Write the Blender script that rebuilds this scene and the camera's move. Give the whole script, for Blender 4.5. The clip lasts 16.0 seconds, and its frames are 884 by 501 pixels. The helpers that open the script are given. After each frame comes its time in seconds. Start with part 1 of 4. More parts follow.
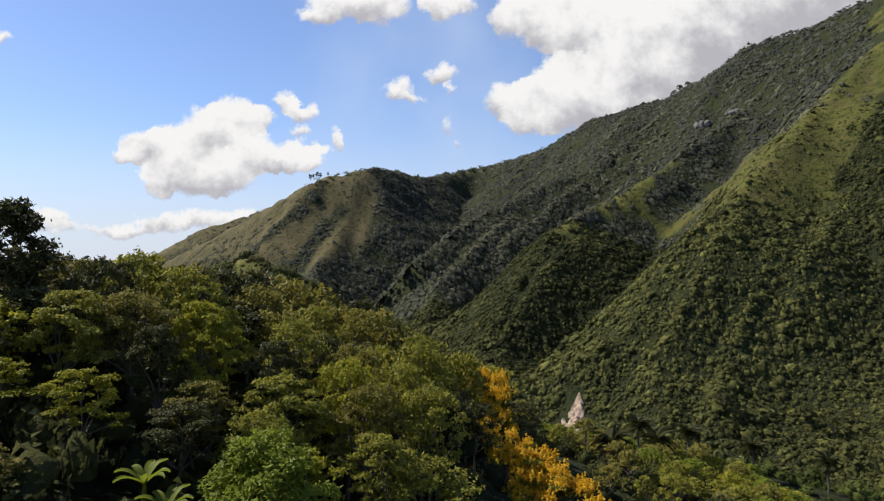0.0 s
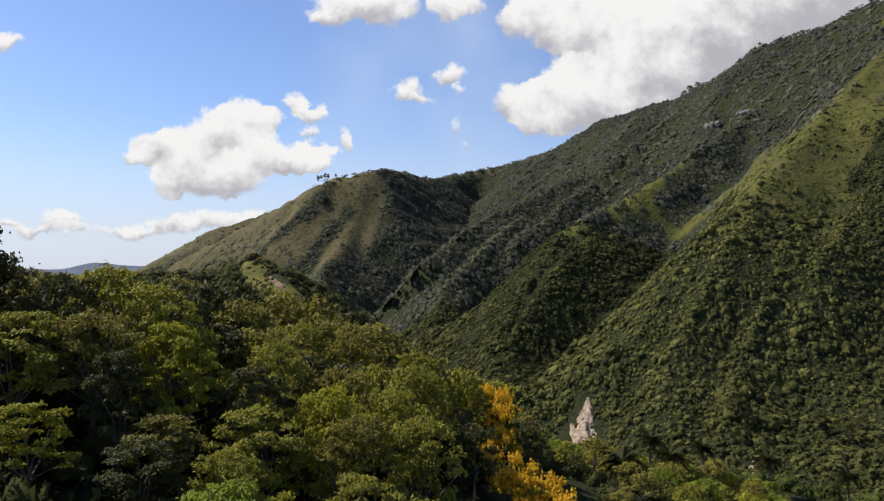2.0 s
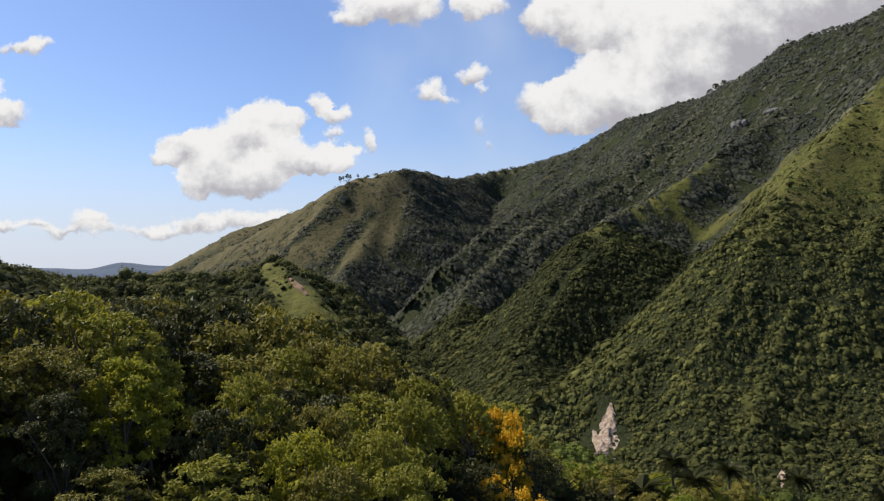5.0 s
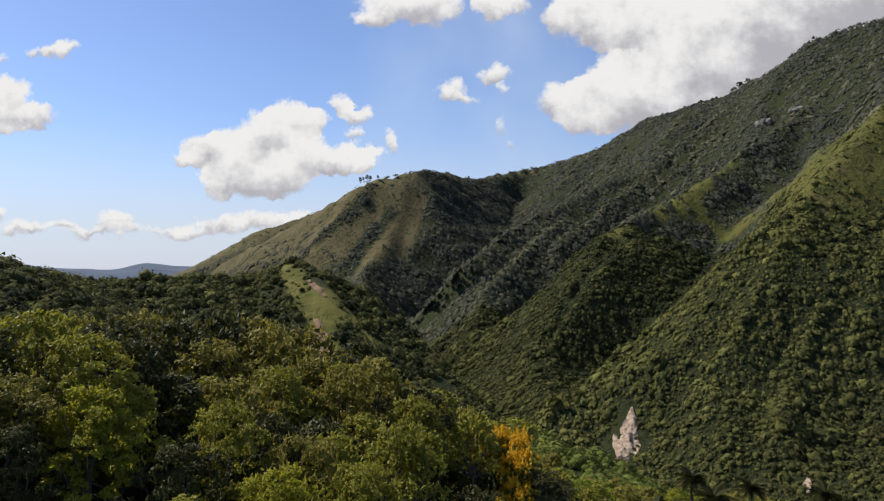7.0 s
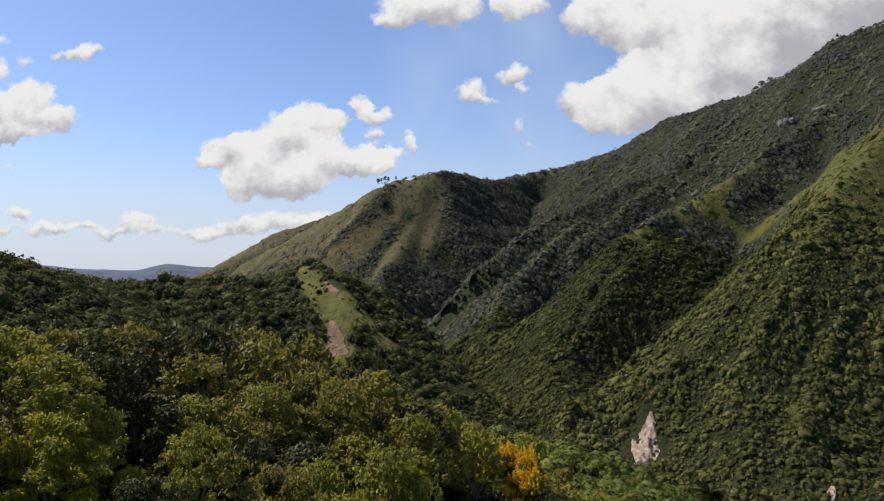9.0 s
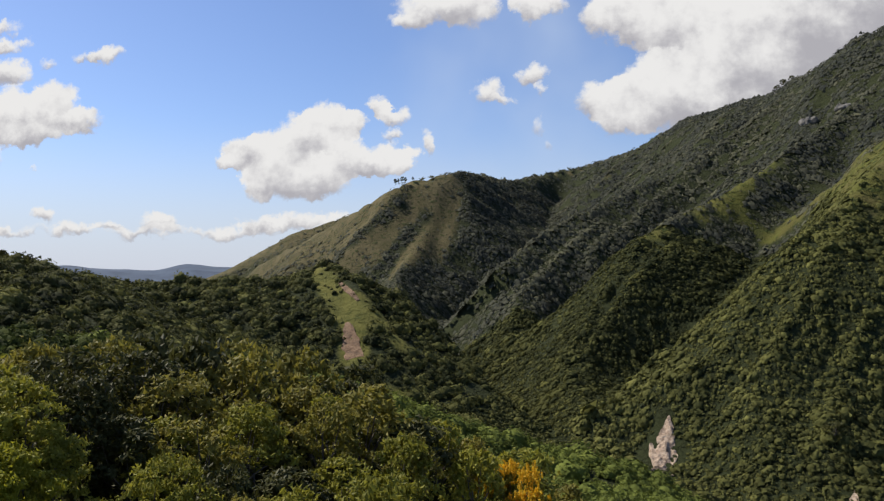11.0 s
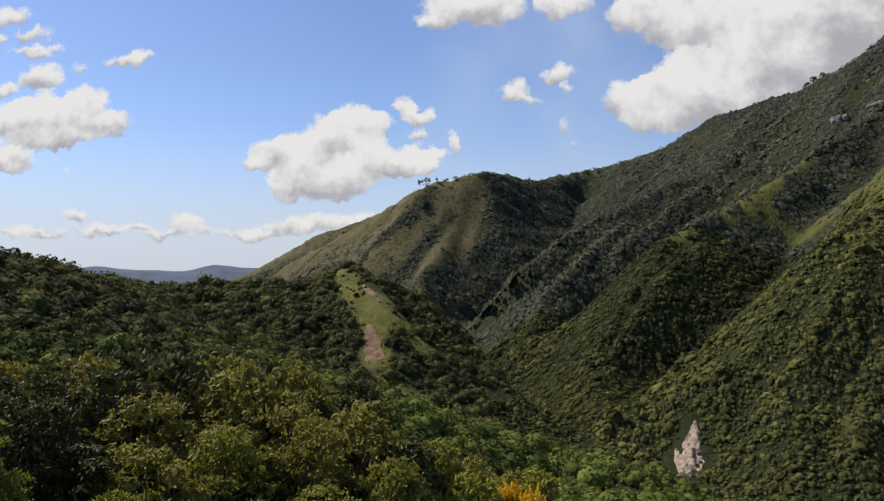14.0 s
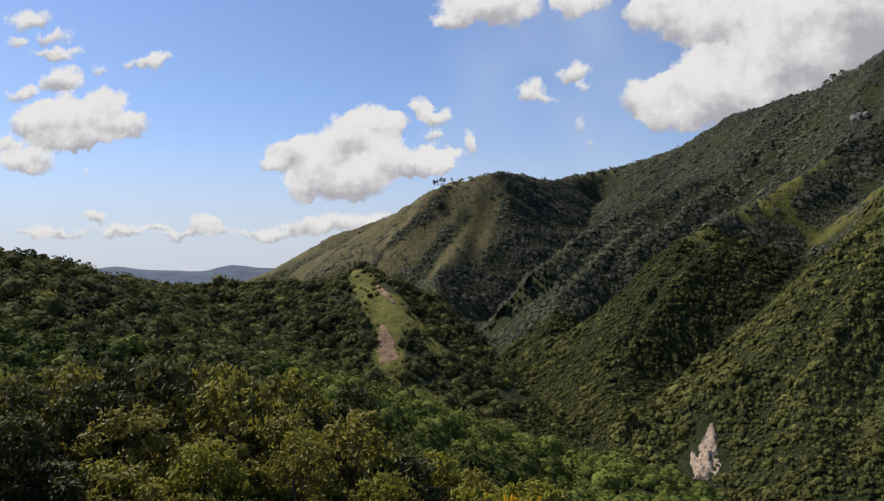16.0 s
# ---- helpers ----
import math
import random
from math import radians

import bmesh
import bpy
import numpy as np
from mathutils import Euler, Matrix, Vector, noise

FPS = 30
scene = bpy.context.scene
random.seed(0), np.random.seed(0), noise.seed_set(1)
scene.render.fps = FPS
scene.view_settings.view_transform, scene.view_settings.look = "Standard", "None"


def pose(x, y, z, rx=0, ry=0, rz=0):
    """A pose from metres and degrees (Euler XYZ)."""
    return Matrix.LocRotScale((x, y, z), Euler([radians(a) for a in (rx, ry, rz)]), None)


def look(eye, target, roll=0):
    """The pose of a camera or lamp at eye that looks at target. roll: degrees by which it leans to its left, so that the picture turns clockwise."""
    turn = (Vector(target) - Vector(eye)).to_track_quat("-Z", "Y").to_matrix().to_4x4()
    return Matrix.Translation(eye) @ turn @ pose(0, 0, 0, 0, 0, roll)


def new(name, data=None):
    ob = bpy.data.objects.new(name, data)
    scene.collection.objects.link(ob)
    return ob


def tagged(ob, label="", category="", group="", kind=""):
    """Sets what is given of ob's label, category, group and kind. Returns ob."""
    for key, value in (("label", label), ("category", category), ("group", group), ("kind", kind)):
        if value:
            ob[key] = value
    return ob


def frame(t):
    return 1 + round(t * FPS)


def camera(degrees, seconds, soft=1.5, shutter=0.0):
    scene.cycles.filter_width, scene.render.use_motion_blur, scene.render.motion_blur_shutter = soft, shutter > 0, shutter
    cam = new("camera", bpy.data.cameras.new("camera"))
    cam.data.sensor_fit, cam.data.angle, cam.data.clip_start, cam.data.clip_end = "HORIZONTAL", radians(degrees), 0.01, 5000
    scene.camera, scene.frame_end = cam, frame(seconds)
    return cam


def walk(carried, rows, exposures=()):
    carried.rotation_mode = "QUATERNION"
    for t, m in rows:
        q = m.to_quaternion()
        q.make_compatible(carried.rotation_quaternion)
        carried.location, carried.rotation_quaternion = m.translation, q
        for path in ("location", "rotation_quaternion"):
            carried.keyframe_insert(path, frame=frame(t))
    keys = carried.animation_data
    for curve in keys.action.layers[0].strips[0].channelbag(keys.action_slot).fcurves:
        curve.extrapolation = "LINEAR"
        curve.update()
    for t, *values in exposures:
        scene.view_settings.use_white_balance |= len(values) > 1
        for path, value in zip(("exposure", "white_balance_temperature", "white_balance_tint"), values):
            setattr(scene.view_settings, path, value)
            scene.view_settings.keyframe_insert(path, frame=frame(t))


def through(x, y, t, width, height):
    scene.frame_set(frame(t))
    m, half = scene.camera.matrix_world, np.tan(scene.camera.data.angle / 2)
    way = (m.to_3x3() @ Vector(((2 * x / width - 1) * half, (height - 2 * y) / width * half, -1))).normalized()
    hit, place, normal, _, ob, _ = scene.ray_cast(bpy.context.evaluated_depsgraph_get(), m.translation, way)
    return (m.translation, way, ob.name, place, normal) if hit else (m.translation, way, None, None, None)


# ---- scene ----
cam = camera(60.8, 16.0, soft=1.25)
walk(cam, [
    (0.0, pose(-0.00, -0.00, 0.00, 91.20, 0.90, -0.00)),
    (0.5, pose(0.19, 1.18, 0.28, 91.23, 0.91, 0.04)),
    (1.0, pose(0.38, 2.24, 0.54, 91.26, 0.91, 0.11)),
    (1.5, pose(0.62, 3.31, 0.74, 91.28, 0.88, 0.39)),
    (2.0, pose(0.83, 4.37, 0.93, 91.28, 0.85, 0.66)),
    (2.5, pose(1.08, 5.24, 1.18, 91.26, 0.83, 0.92)),
    (3.0, pose(1.33, 6.19, 1.41, 91.27, 0.81, 1.17)),
    (3.5, pose(1.58, 6.99, 1.64, 91.28, 0.78, 1.41)),
    (4.0, pose(1.88, 7.73, 1.88, 91.28, 0.75, 1.71)),
    (6.5, pose(3.48, 11.79, 2.98, 91.32, 0.87, 3.64)),
    (7.0, pose(3.85, 12.53, 3.23, 91.33, 0.82, 4.04)),
    (7.5, pose(4.09, 13.44, 3.34, 91.36, 0.85, 4.41)),
    (8.0, pose(4.42, 14.13, 3.54, 91.37, 0.83, 4.77)),
    (8.5, pose(4.70, 14.85, 3.73, 91.39, 0.85, 5.13)),
    (9.0, pose(4.99, 15.60, 3.91, 91.41, 0.80, 5.49)),
    (11.5, pose(6.59, 18.84, 4.86, 91.45, 0.77, 7.20)),
    (12.0, pose(6.88, 19.41, 5.01, 91.48, 0.78, 7.52)),
    (12.5, pose(7.12, 20.11, 5.13, 91.51, 0.74, 7.84)),
    (13.0, pose(7.40, 20.68, 5.26, 91.48, 0.77, 8.17)),
    (13.5, pose(7.74, 21.22, 5.37, 91.48, 0.79, 8.50)),
    (14.0, pose(8.02, 21.82, 5.45, 91.50, 0.79, 8.82)),
    (14.5, pose(8.24, 22.41, 5.54, 91.49, 0.81, 9.13)),
    (15.0, pose(8.54, 22.90, 5.68, 91.48, 0.83, 9.44)),
    (15.5, pose(8.92, 23.31, 5.80, 91.50, 0.83, 9.76)),
    (16.0, pose(9.13, 23.82, 5.88, 91.50, 0.85, 10.05)),
], exposures=[(0.0, 0.44), (4.0, 0.39), (8.0, 0.33), (12.0, 0.27), (16.0, 0.22)])

# ---- sky, sun and exposure ----
SKY = 0.113
SUN_AZ, SUN_EL = 66.0, 47.0          # degrees to the left of +y, degrees up
sun_way = Vector((-math.sin(radians(SUN_AZ)) * math.cos(radians(SUN_EL)),
                  math.cos(radians(SUN_AZ)) * math.cos(radians(SUN_EL)), math.sin(radians(SUN_EL))))
sun = new("sun", bpy.data.lights.new("sun", "SUN"))
sun.data.energy, sun.data.angle, sun.data.color = 5.0, radians(0.6), (1.0, 0.93, 0.82)
sun.matrix_world = look(sun_way * 300, (0, 0, 0))


class Graph:
    """Short hand for shader nodes."""

    def __init__(self, tree):
        self.tree = tree

    def node(self, kind, values=(), **props):
        n = self.tree.nodes.new(kind)
        for key, value in props.items():
            setattr(n, key, value)
        for slot, value in values:
            self.put(n.inputs[slot], value)
        return n

    def put(self, socket, value):
        if isinstance(value, bpy.types.NodeSocket):
            self.tree.links.new(value, socket)
        else:
            socket.default_value = value

    def math(self, op, a, b=0.0, c=0.0, clamp=False):
        return self.node("ShaderNodeMath", [(0, a), (1, b), (2, c)], operation=op, use_clamp=clamp).outputs[0]

    def ramp(self, value, low, high):
        return self.node("ShaderNodeMapRange", [(0, value), (1, low), (2, high)], interpolation_type="SMOOTHSTEP").outputs[0]

    def noise(self, vector, scale, detail=4.0, rough=0.55):
        return self.node("ShaderNodeTexNoise", [("Vector", vector), ("Scale", scale), ("Detail", detail), ("Roughness", rough)]).outputs[0]

    def mix(self, factor, a, b, blend="MIX"):
        n = self.node("ShaderNodeMix", data_type="RGBA", blend_type=blend)
        for slot, value in ((0, factor), (6, a), (7, b)):
            self.put(n.inputs[slot], value)
        return n.outputs[2]


def rgb(r, g, b):
    return (r, g, b, 1.0)


def make_sky():
    world = bpy.data.worlds.new("sky")
    world.use_nodes = True
    scene.world = world
    g = Graph(world.node_tree)
    g.tree.nodes.clear()
    sky = g.node("ShaderNodeTexSky", sky_type="NISHITA", sun_disc=False, sun_elevation=radians(SUN_EL),
                 sun_rotation=radians(-SUN_AZ), altitude=300.0, air_density=1.0, dust_density=0.6, ozone_density=2.0)
    way = g.node("ShaderNodeTexCoord").outputs["Generated"]
    xyz = g.node("ShaderNodeSeparateXYZ", [(0, way)]).outputs
    ahead = g.math("MAXIMUM", xyz[1], 0.02)
    u, v = g.math("DIVIDE", xyz[0], ahead), g.math("DIVIDE", xyz[2], ahead)
    flat = g.node("ShaderNodeCombineXYZ", [(0, u), (1, v)]).outputs[0]
    # ragged edges: the place at which a puff is looked up is shaken by two noises
    shake = g.node("ShaderNodeTexNoise", [("Vector", flat), ("Scale", 26.0), ("Detail", 6.0), ("Roughness", 0.62)]).outputs["Color"]
    shaken = g.node("ShaderNodeVectorMath", [(0, shake), (1, (0.5, 0.5, 0.5))], operation="SUBTRACT").outputs[0]
    shaken = g.node("ShaderNodeVectorMath", [(0, shaken), (1, (0.055, 0.050, 0.0)), (2, flat)], operation="MULTIPLY_ADD").outputs[0]
    parts = g.node("ShaderNodeSeparateXYZ", [(0, shaken)]).outputs
    su, sv = parts[0], parts[1]

    def bank(puffs):
        """Thickness and height within the cloud of a bank of puffs: centre u, v, half width, half height, weight."""
        thick, height = None, None
        for cu, cv, ru, rv, weight in puffs:
            du = g.math("DIVIDE", g.math("SUBTRACT", su, cu), ru)
            dv = g.math("DIVIDE", g.math("SUBTRACT", sv, cv), rv)
            near = g.math("SUBTRACT", 1.0, g.math("ADD", g.math("MULTIPLY", du, du), g.math("MULTIPLY", dv, dv)))
            one = g.math("MULTIPLY", g.math("MAXIMUM", near, 0.0), weight)
            lift = g.math("MULTIPLY", one, dv)
            thick = one if thick is None else g.math("ADD", thick, one)
            height = lift if height is None else g.math("ADD", height, lift)
        return thick, height

    cumulus = [(-0.255, 0.157, 0.039, 0.037, 1.1), (-0.226, 0.146, 0.034, 0.018, 0.9), (-0.196, 0.216, 0.020, 0.012, 0.8), (-0.397, 0.169, 0.042, 0.03, 1.2), (-0.361, 0.162, 0.052, 0.042, 1.2), (-0.313, 0.182, 0.044, 0.043, 1.2), (-0.277, 0.198, 0.039, 0.04, 1.2), (-0.249, 0.197, 0.031, 0.025, 1.2),
        (-0.33, 0.132, 0.069, 0.042, 1.2), (-0.282, 0.129, 0.05, 0.034, 1.2), (-0.373, 0.121, 0.029, 0.031, 0.9), (-0.42, 0.154, 0.027, 0.014, 0.9), (-0.193, 0.151, 0.042, 0.024, 1.2),
        (-0.166, 0.152, 0.02, 0.021, 0.9), (-0.212, 0.143, 0.037, 0.017, 0.7), (-0.203, 0.224, 0.019, 0.015, 0.7), (-0.184, 0.207, 0.028, 0.018, 0.8), (-0.188, 0.182, 0.02, 0.011, 0.7),
        (-0.139, 0.169, 0.01, 0.017, 0.7)]
    small = [(-0.054, 0.236, 0.026, 0.021, 0.8), (-0.034, 0.224, 0.021, 0.008, 0.5), (0.006, 0.255, 0.024, 0.018, 0.85), (0.015, 0.232, 0.01, 0.012, 0.6), (0.01, 0.189, 0.01, 0.018, 0.45),
        (0.022, 0.162, 0.009, 0.013, 0.4), (-0.129, 0.354, 0.072, 0.031, 0.9), (-0.075, 0.351, 0.044, 0.04, 1.1), (-0.163, 0.338, 0.035, 0.014, 0.5), (0.0, 0.346, 0.027, 0.03, 1.1),
        (0.034, 0.349, 0.025, 0.023, 0.8)]
    large = [(0.114, 0.333, 0.052, 0.045, 1.2), (0.165, 0.334, 0.065, 0.056, 1.3), (0.251, 0.3, 0.12, 0.089, 1.4), (0.101, 0.223, 0.051, 0.03, 1.2), (0.123, 0.198, 0.045, 0.031, 1.2),
        (0.178, 0.226, 0.079, 0.059, 1.4), (0.264, 0.234, 0.112, 0.07, 1.4), (0.357, 0.296, 0.137, 0.11, 1.5), (0.468, 0.334, 0.174, 0.123, 1.5)]
    left = [(-0.749, 0.292, 0.044, 0.027, 1.0), (-0.787, 0.231, 0.056, 0.034, 1.2), (-0.722, 0.228, 0.1, 0.047, 1.3), (-0.68, 0.257, 0.043, 0.03, 1.1), (-0.635, 0.218, 0.038, 0.021, 1.0),
        (-0.749, 0.2, 0.083, 0.022, 1.0), (-0.815, 0.275, 0.038, 0.015, 0.8), (-0.596, 0.312, 0.034, 0.016, 0.9), (-0.628, 0.308, 0.029, 0.009, 0.6), (-0.806, 0.17, 0.06, 0.024, 1.0),
        (-0.839, 0.197, 0.027, 0.02, 0.9), (-0.712, 0.152, 0.011, 0.006, 0.5), (-0.801, 0.385, 0.051, 0.019, 0.8), (-0.759, 0.355, 0.043, 0.015, 0.8), (-0.757, 0.331, 0.056, 0.012, 0.8),
        (-0.827, 0.356, 0.027, 0.013, 0.7), (-0.683, 0.303, 0.024, 0.01, 0.5)]
    low = [(-0.69, 0.084, 0.025, 0.015, 0.9), (-0.75, 0.064, 0.1, 0.01, 0.6), (-0.645, 0.065, 0.045, 0.014, 0.8), (-0.587, 0.068, 0.035, 0.011, 0.7), (-0.519, 0.07, 0.039, 0.016, 0.9),
        (-0.534, 0.056, 0.077, 0.012, 0.7), (-0.424, 0.057, 0.055, 0.013, 0.8), (-0.361, 0.063, 0.041, 0.016, 0.8), (-0.308, 0.07, 0.048, 0.016, 0.8), (-0.787, 0.071, 0.047, 0.012, 0.6),
        (-0.268, 0.062, 0.047, 0.019, 0.7)]
    thick, height = None, None
    for puffs in (cumulus, small, large, left, low):
        t, h = bank(puffs)
        thick = t if thick is None else g.math("ADD", thick, t)
        height = h if height is None else g.math("ADD", height, h)
    fine = g.noise(flat, 38.0, 6.0, 0.62)
    body = g.math("ADD", thick, g.math("MULTIPLY", g.math("SUBTRACT", fine, 0.5), 1.15))
    front = g.ramp(xyz[1], 0.10, 0.30)
    cover = g.math("MULTIPLY", g.math("MULTIPLY", g.ramp(body, 0.16, 0.75), g.ramp(thick, 0.0, 0.22)), front)
    # scattered fair-weather cloud over the rest of the sky
    rest = g.ramp(g.noise(way, 3.2, 7.0, 0.6), 0.56, 0.70)
    rest = g.math("MULTIPLY", rest, g.math("SUBTRACT", 1.0, front))
    rest = g.math("MULTIPLY", rest, g.ramp(xyz[2], 0.02, 0.2))
    cover = g.math("MAXIMUM", cover, rest)
    # thin veil and the milky air near the horizon
    veil_at = g.node("ShaderNodeMapping", [("Vector", flat), ("Scale", (1.0, 0.9, 1.0))]).outputs[0]
    veil = g.math("MULTIPLY", g.ramp(g.noise(veil_at, 5.0, 3.0, 0.5), 0.25, 0.75), g.ramp(g.math("ABSOLUTE", g.math("ADD", u, 0.03)), 0.24, 0.05))
    veil = g.math("MULTIPLY", g.math("MULTIPLY", veil, 0.5), front)
    haze = g.math("MULTIPLY", g.ramp(xyz[2], 0.20, 0.0), 0.85)
    # tops are bright, bases grey
    side = g.math("DIVIDE", height, g.math("MAXIMUM", thick, 0.05))
    light = g.math("ADD", g.math("MULTIPLY", side, 0.45), g.math("MULTIPLY", g.noise(flat, 24.0, 5.0, 0.6), 0.85))
    grey = g.ramp(u, 0.18, 0.50)
    light = g.math("SUBTRACT", light, g.math("MULTIPLY", grey, 0.30))
    white = g.mix(g.ramp(light, 0.05, 0.54), rgb(0.50, 0.49, 0.53), rgb(0.96, 0.95, 0.94))
    tone = g.mix(1.0, sky.outputs[0], rgb(SKY * 1.03, SKY * 1.10, SKY * 1.34), "MULTIPLY")
    tone = g.mix(haze, tone, rgb(0.68, 0.74, 0.88))
    tone = g.mix(veil, tone, rgb(0.62, 0.74, 0.95))
    tone = g.mix(cover, tone, white)
    back = g.node("ShaderNodeBackground", [("Color", tone), ("Strength", 0.71)])
    g.put(g.node("ShaderNodeOutputWorld").inputs[0], back.outputs[0])



make_sky()


# ---- materials ----
def material(name):
    m = bpy.data.materials.new(name)
    m.use_nodes = True
    g = Graph(m.node_tree)
    g.tree.nodes.clear()
    return m, g


def finish(g, shader):
    g.put(g.node("ShaderNodeOutputMaterial").inputs[0], shader)


def bumped(g, height, strength, distance):
    return g.node("ShaderNodeBump", [("Height", height), ("Strength", strength), ("Distance", distance)]).outputs[0]


def world_place(g):
    return g.node("ShaderNodeNewGeometry").outputs["Position"]


def warm(colour):
    """Sun-dried leaves: a little redder and paler than fresh ones."""
    return (colour[0] * 1.18, colour[1] * 1.02, colour[2] * 0.95)


def leaf_material(name, dark, bright, through=0.30, patch=0.13):
    """Foliage: colour by tree (attribute "hue"), by leaf and by patches, with light coming through."""
    m, g = material(name)
    dark, bright = warm(dark), warm(bright)
    at = world_place(g)
    hue = g.node("ShaderNodeAttribute", attribute_name="hue").outputs["Fac"]
    leaf = g.node("ShaderNodeNewGeometry").outputs["Random Per Island"]
    thing = g.node("ShaderNodeObjectInfo").outputs["Random"]
    f = g.math("ADD", g.math("MULTIPLY", hue, 0.75), g.math("MULTIPLY", leaf, 0.18))
    f = g.math("ADD", f, g.math("MULTIPLY", thing, 0.22))
    f = g.math("ADD", f, g.math("MULTIPLY", g.math("SUBTRACT", g.noise(at, patch), 0.5), 0.40), clamp=True)
    f = g.math("ADD", f, g.math("MULTIPLY", g.math("SUBTRACT", g.noise(at, 1.1, 5.0, 0.7), 0.5), 0.55), clamp=True)
    col = g.mix(f, rgb(*dark), rgb(*bright))
    col = g.mix(g.math("MULTIPLY", g.ramp(g.noise(at, 0.9), 0.58, 0.75), 0.20), col, rgb(0.10, 0.085, 0.03))
    face = g.node("ShaderNodeBsdfPrincipled", [("Base Color", col), ("Roughness", 0.6), ("Specular IOR Level", 0.13)])
    glow = g.node("ShaderNodeBsdfTranslucent", [("Color", g.mix(0.5, col, rgb(bright[0] * 1.3, bright[1] * 1.3, bright[2]))),])
    finish(g, g.node("ShaderNodeMixShader", [(0, through), (1, face.outputs[0]), (2, glow.outputs[0])]).outputs[0])
    return m


def canopy_material(name, dark, bright):
    """Crowns seen from afar: colour by tree (attribute "hue"), by spray of leaves and in speckles."""
    m, g = material(name)
    at = world_place(g)
    hue = g.node("ShaderNodeAttribute", attribute_name="hue").outputs["Fac"]
    spray = g.node("ShaderNodeNewGeometry").outputs["Random Per Island"]
    fine = g.noise(at, 1.3, 6.0, 0.72)
    f = g.math("ADD", g.math("MULTIPLY", hue, 0.80), g.math("MULTIPLY", g.math("SUBTRACT", spray, 0.4), 0.24))
    f = g.math("ADD", f, g.math("MULTIPLY", g.math("SUBTRACT", fine, 0.46), 0.5), clamp=True)
    col = g.mix(f, rgb(*dark), rgb(*bright))
    relief = bumped(g, g.noise(at, 0.9, 7.0, 0.7), 0.9, 0.8)
    face = g.node("ShaderNodeBsdfPrincipled", [("Base Color", col), ("Roughness", 0.8), ("Specular IOR Level", 0.06), ("Normal", relief)])
    glow = g.node("ShaderNodeBsdfTranslucent", [("Color", col)])
    finish(g, g.node("ShaderNodeMixShader", [(0, 0.25), (1, face.outputs[0]), (2, glow.outputs[0])]).outputs[0])
    return m


def bark_material():
    m, g = material("bark")
    at = world_place(g)
    n = g.noise(at, 4.0, 6.0)
    col = g.mix(n, rgb(0.05, 0.04, 0.028), rgb(0.16, 0.135, 0.11))
    p = g.node("ShaderNodeBsdfPrincipled", [("Base Color", col), ("Roughness", 0.9), ("Normal", bumped(g, g.noise(at, 14.0), 0.6, 0.05))])
    finish(g, p.outputs[0])
    return m


def ground_material():
    """Hillside: dry and fresh grass, low brush and bare soil."""
    m, g = material("hillside")
    at = world_place(g)
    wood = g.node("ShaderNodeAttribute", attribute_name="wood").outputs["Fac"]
    grass = g.mix(g.ramp(g.noise(at, 0.011, 5.0), 0.38, 0.62), rgb(0.060, 0.062, 0.016), rgb(0.098, 0.088, 0.027))
    grass = g.mix(g.ramp(g.noise(at, 0.07, 6.0), 0.35, 0.75), grass, rgb(0.082, 0.090, 0.018))
    grass = g.mix(g.math("MULTIPLY", g.ramp(g.noise(at, 0.045, 7.0), 0.60, 0.72), 0.35), grass, rgb(0.20, 0.155, 0.075))
    dry = g.node("ShaderNodeAttribute", attribute_name="dry").outputs["Fac"]
    straw = g.mix(g.ramp(g.noise(at, 0.030, 6.0), 0.35, 0.65), rgb(0.078, 0.066, 0.031), rgb(0.118, 0.096, 0.050))
    grass = g.mix(g.math("MULTIPLY", dry, 0.85, clamp=True), grass, straw)
    meadow = g.math("MULTIPLY", dry, -1.0, clamp=True)
    fresh = g.mix(g.ramp(g.noise(at, 0.05, 7.0, 0.65), 0.35, 0.70), rgb(0.082, 0.084, 0.020), rgb(0.138, 0.130, 0.034))
    grass = g.mix(meadow, grass, fresh)
    brush = g.math("MULTIPLY", g.ramp(g.noise(at, 0.16, 8.0, 0.65), 0.52, 0.62), g.math("SUBTRACT", 1.0, g.math("MULTIPLY", meadow, 0.55)))
    col = g.mix(g.math("MULTIPLY", brush, 0.75), grass, rgb(0.034, 0.050, 0.014))
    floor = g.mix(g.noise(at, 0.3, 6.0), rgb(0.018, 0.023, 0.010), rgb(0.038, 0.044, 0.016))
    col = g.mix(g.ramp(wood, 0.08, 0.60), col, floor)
    h = g.math("ADD", g.noise(at, 0.25, 8.0, 0.65), g.math("MULTIPLY", brush, 0.35))
    p = g.node("ShaderNodeBsdfPrincipled", [("Base Color", col), ("Roughness", 0.95), ("Specular IOR Level", 0.1), ("Normal", bumped(g, h, 0.9, 2.2))])
    finish(g, p.outputs[0])
    return m


def rock_material(name, dark, bright, scale=0.35):
    m, g = material(name)
    at = world_place(g)
    n = g.noise(at, scale, 8.0, 0.65)
    col = g.mix(g.ramp(n, 0.3, 0.7), rgb(*dark), rgb(*bright))
    col = g.mix(g.ramp(g.noise(at, scale * 5, 6.0), 0.55, 0.7), col, rgb(*[c * 0.6 for c in dark]))
    p = g.node("ShaderNodeBsdfPrincipled", [("Base Color", col), ("Roughness", 0.9), ("Normal", bumped(g, g.noise(at, scale * 3, 9.0, 0.7), 0.9, 0.9))])
    finish(g, p.outputs[0])
    return m


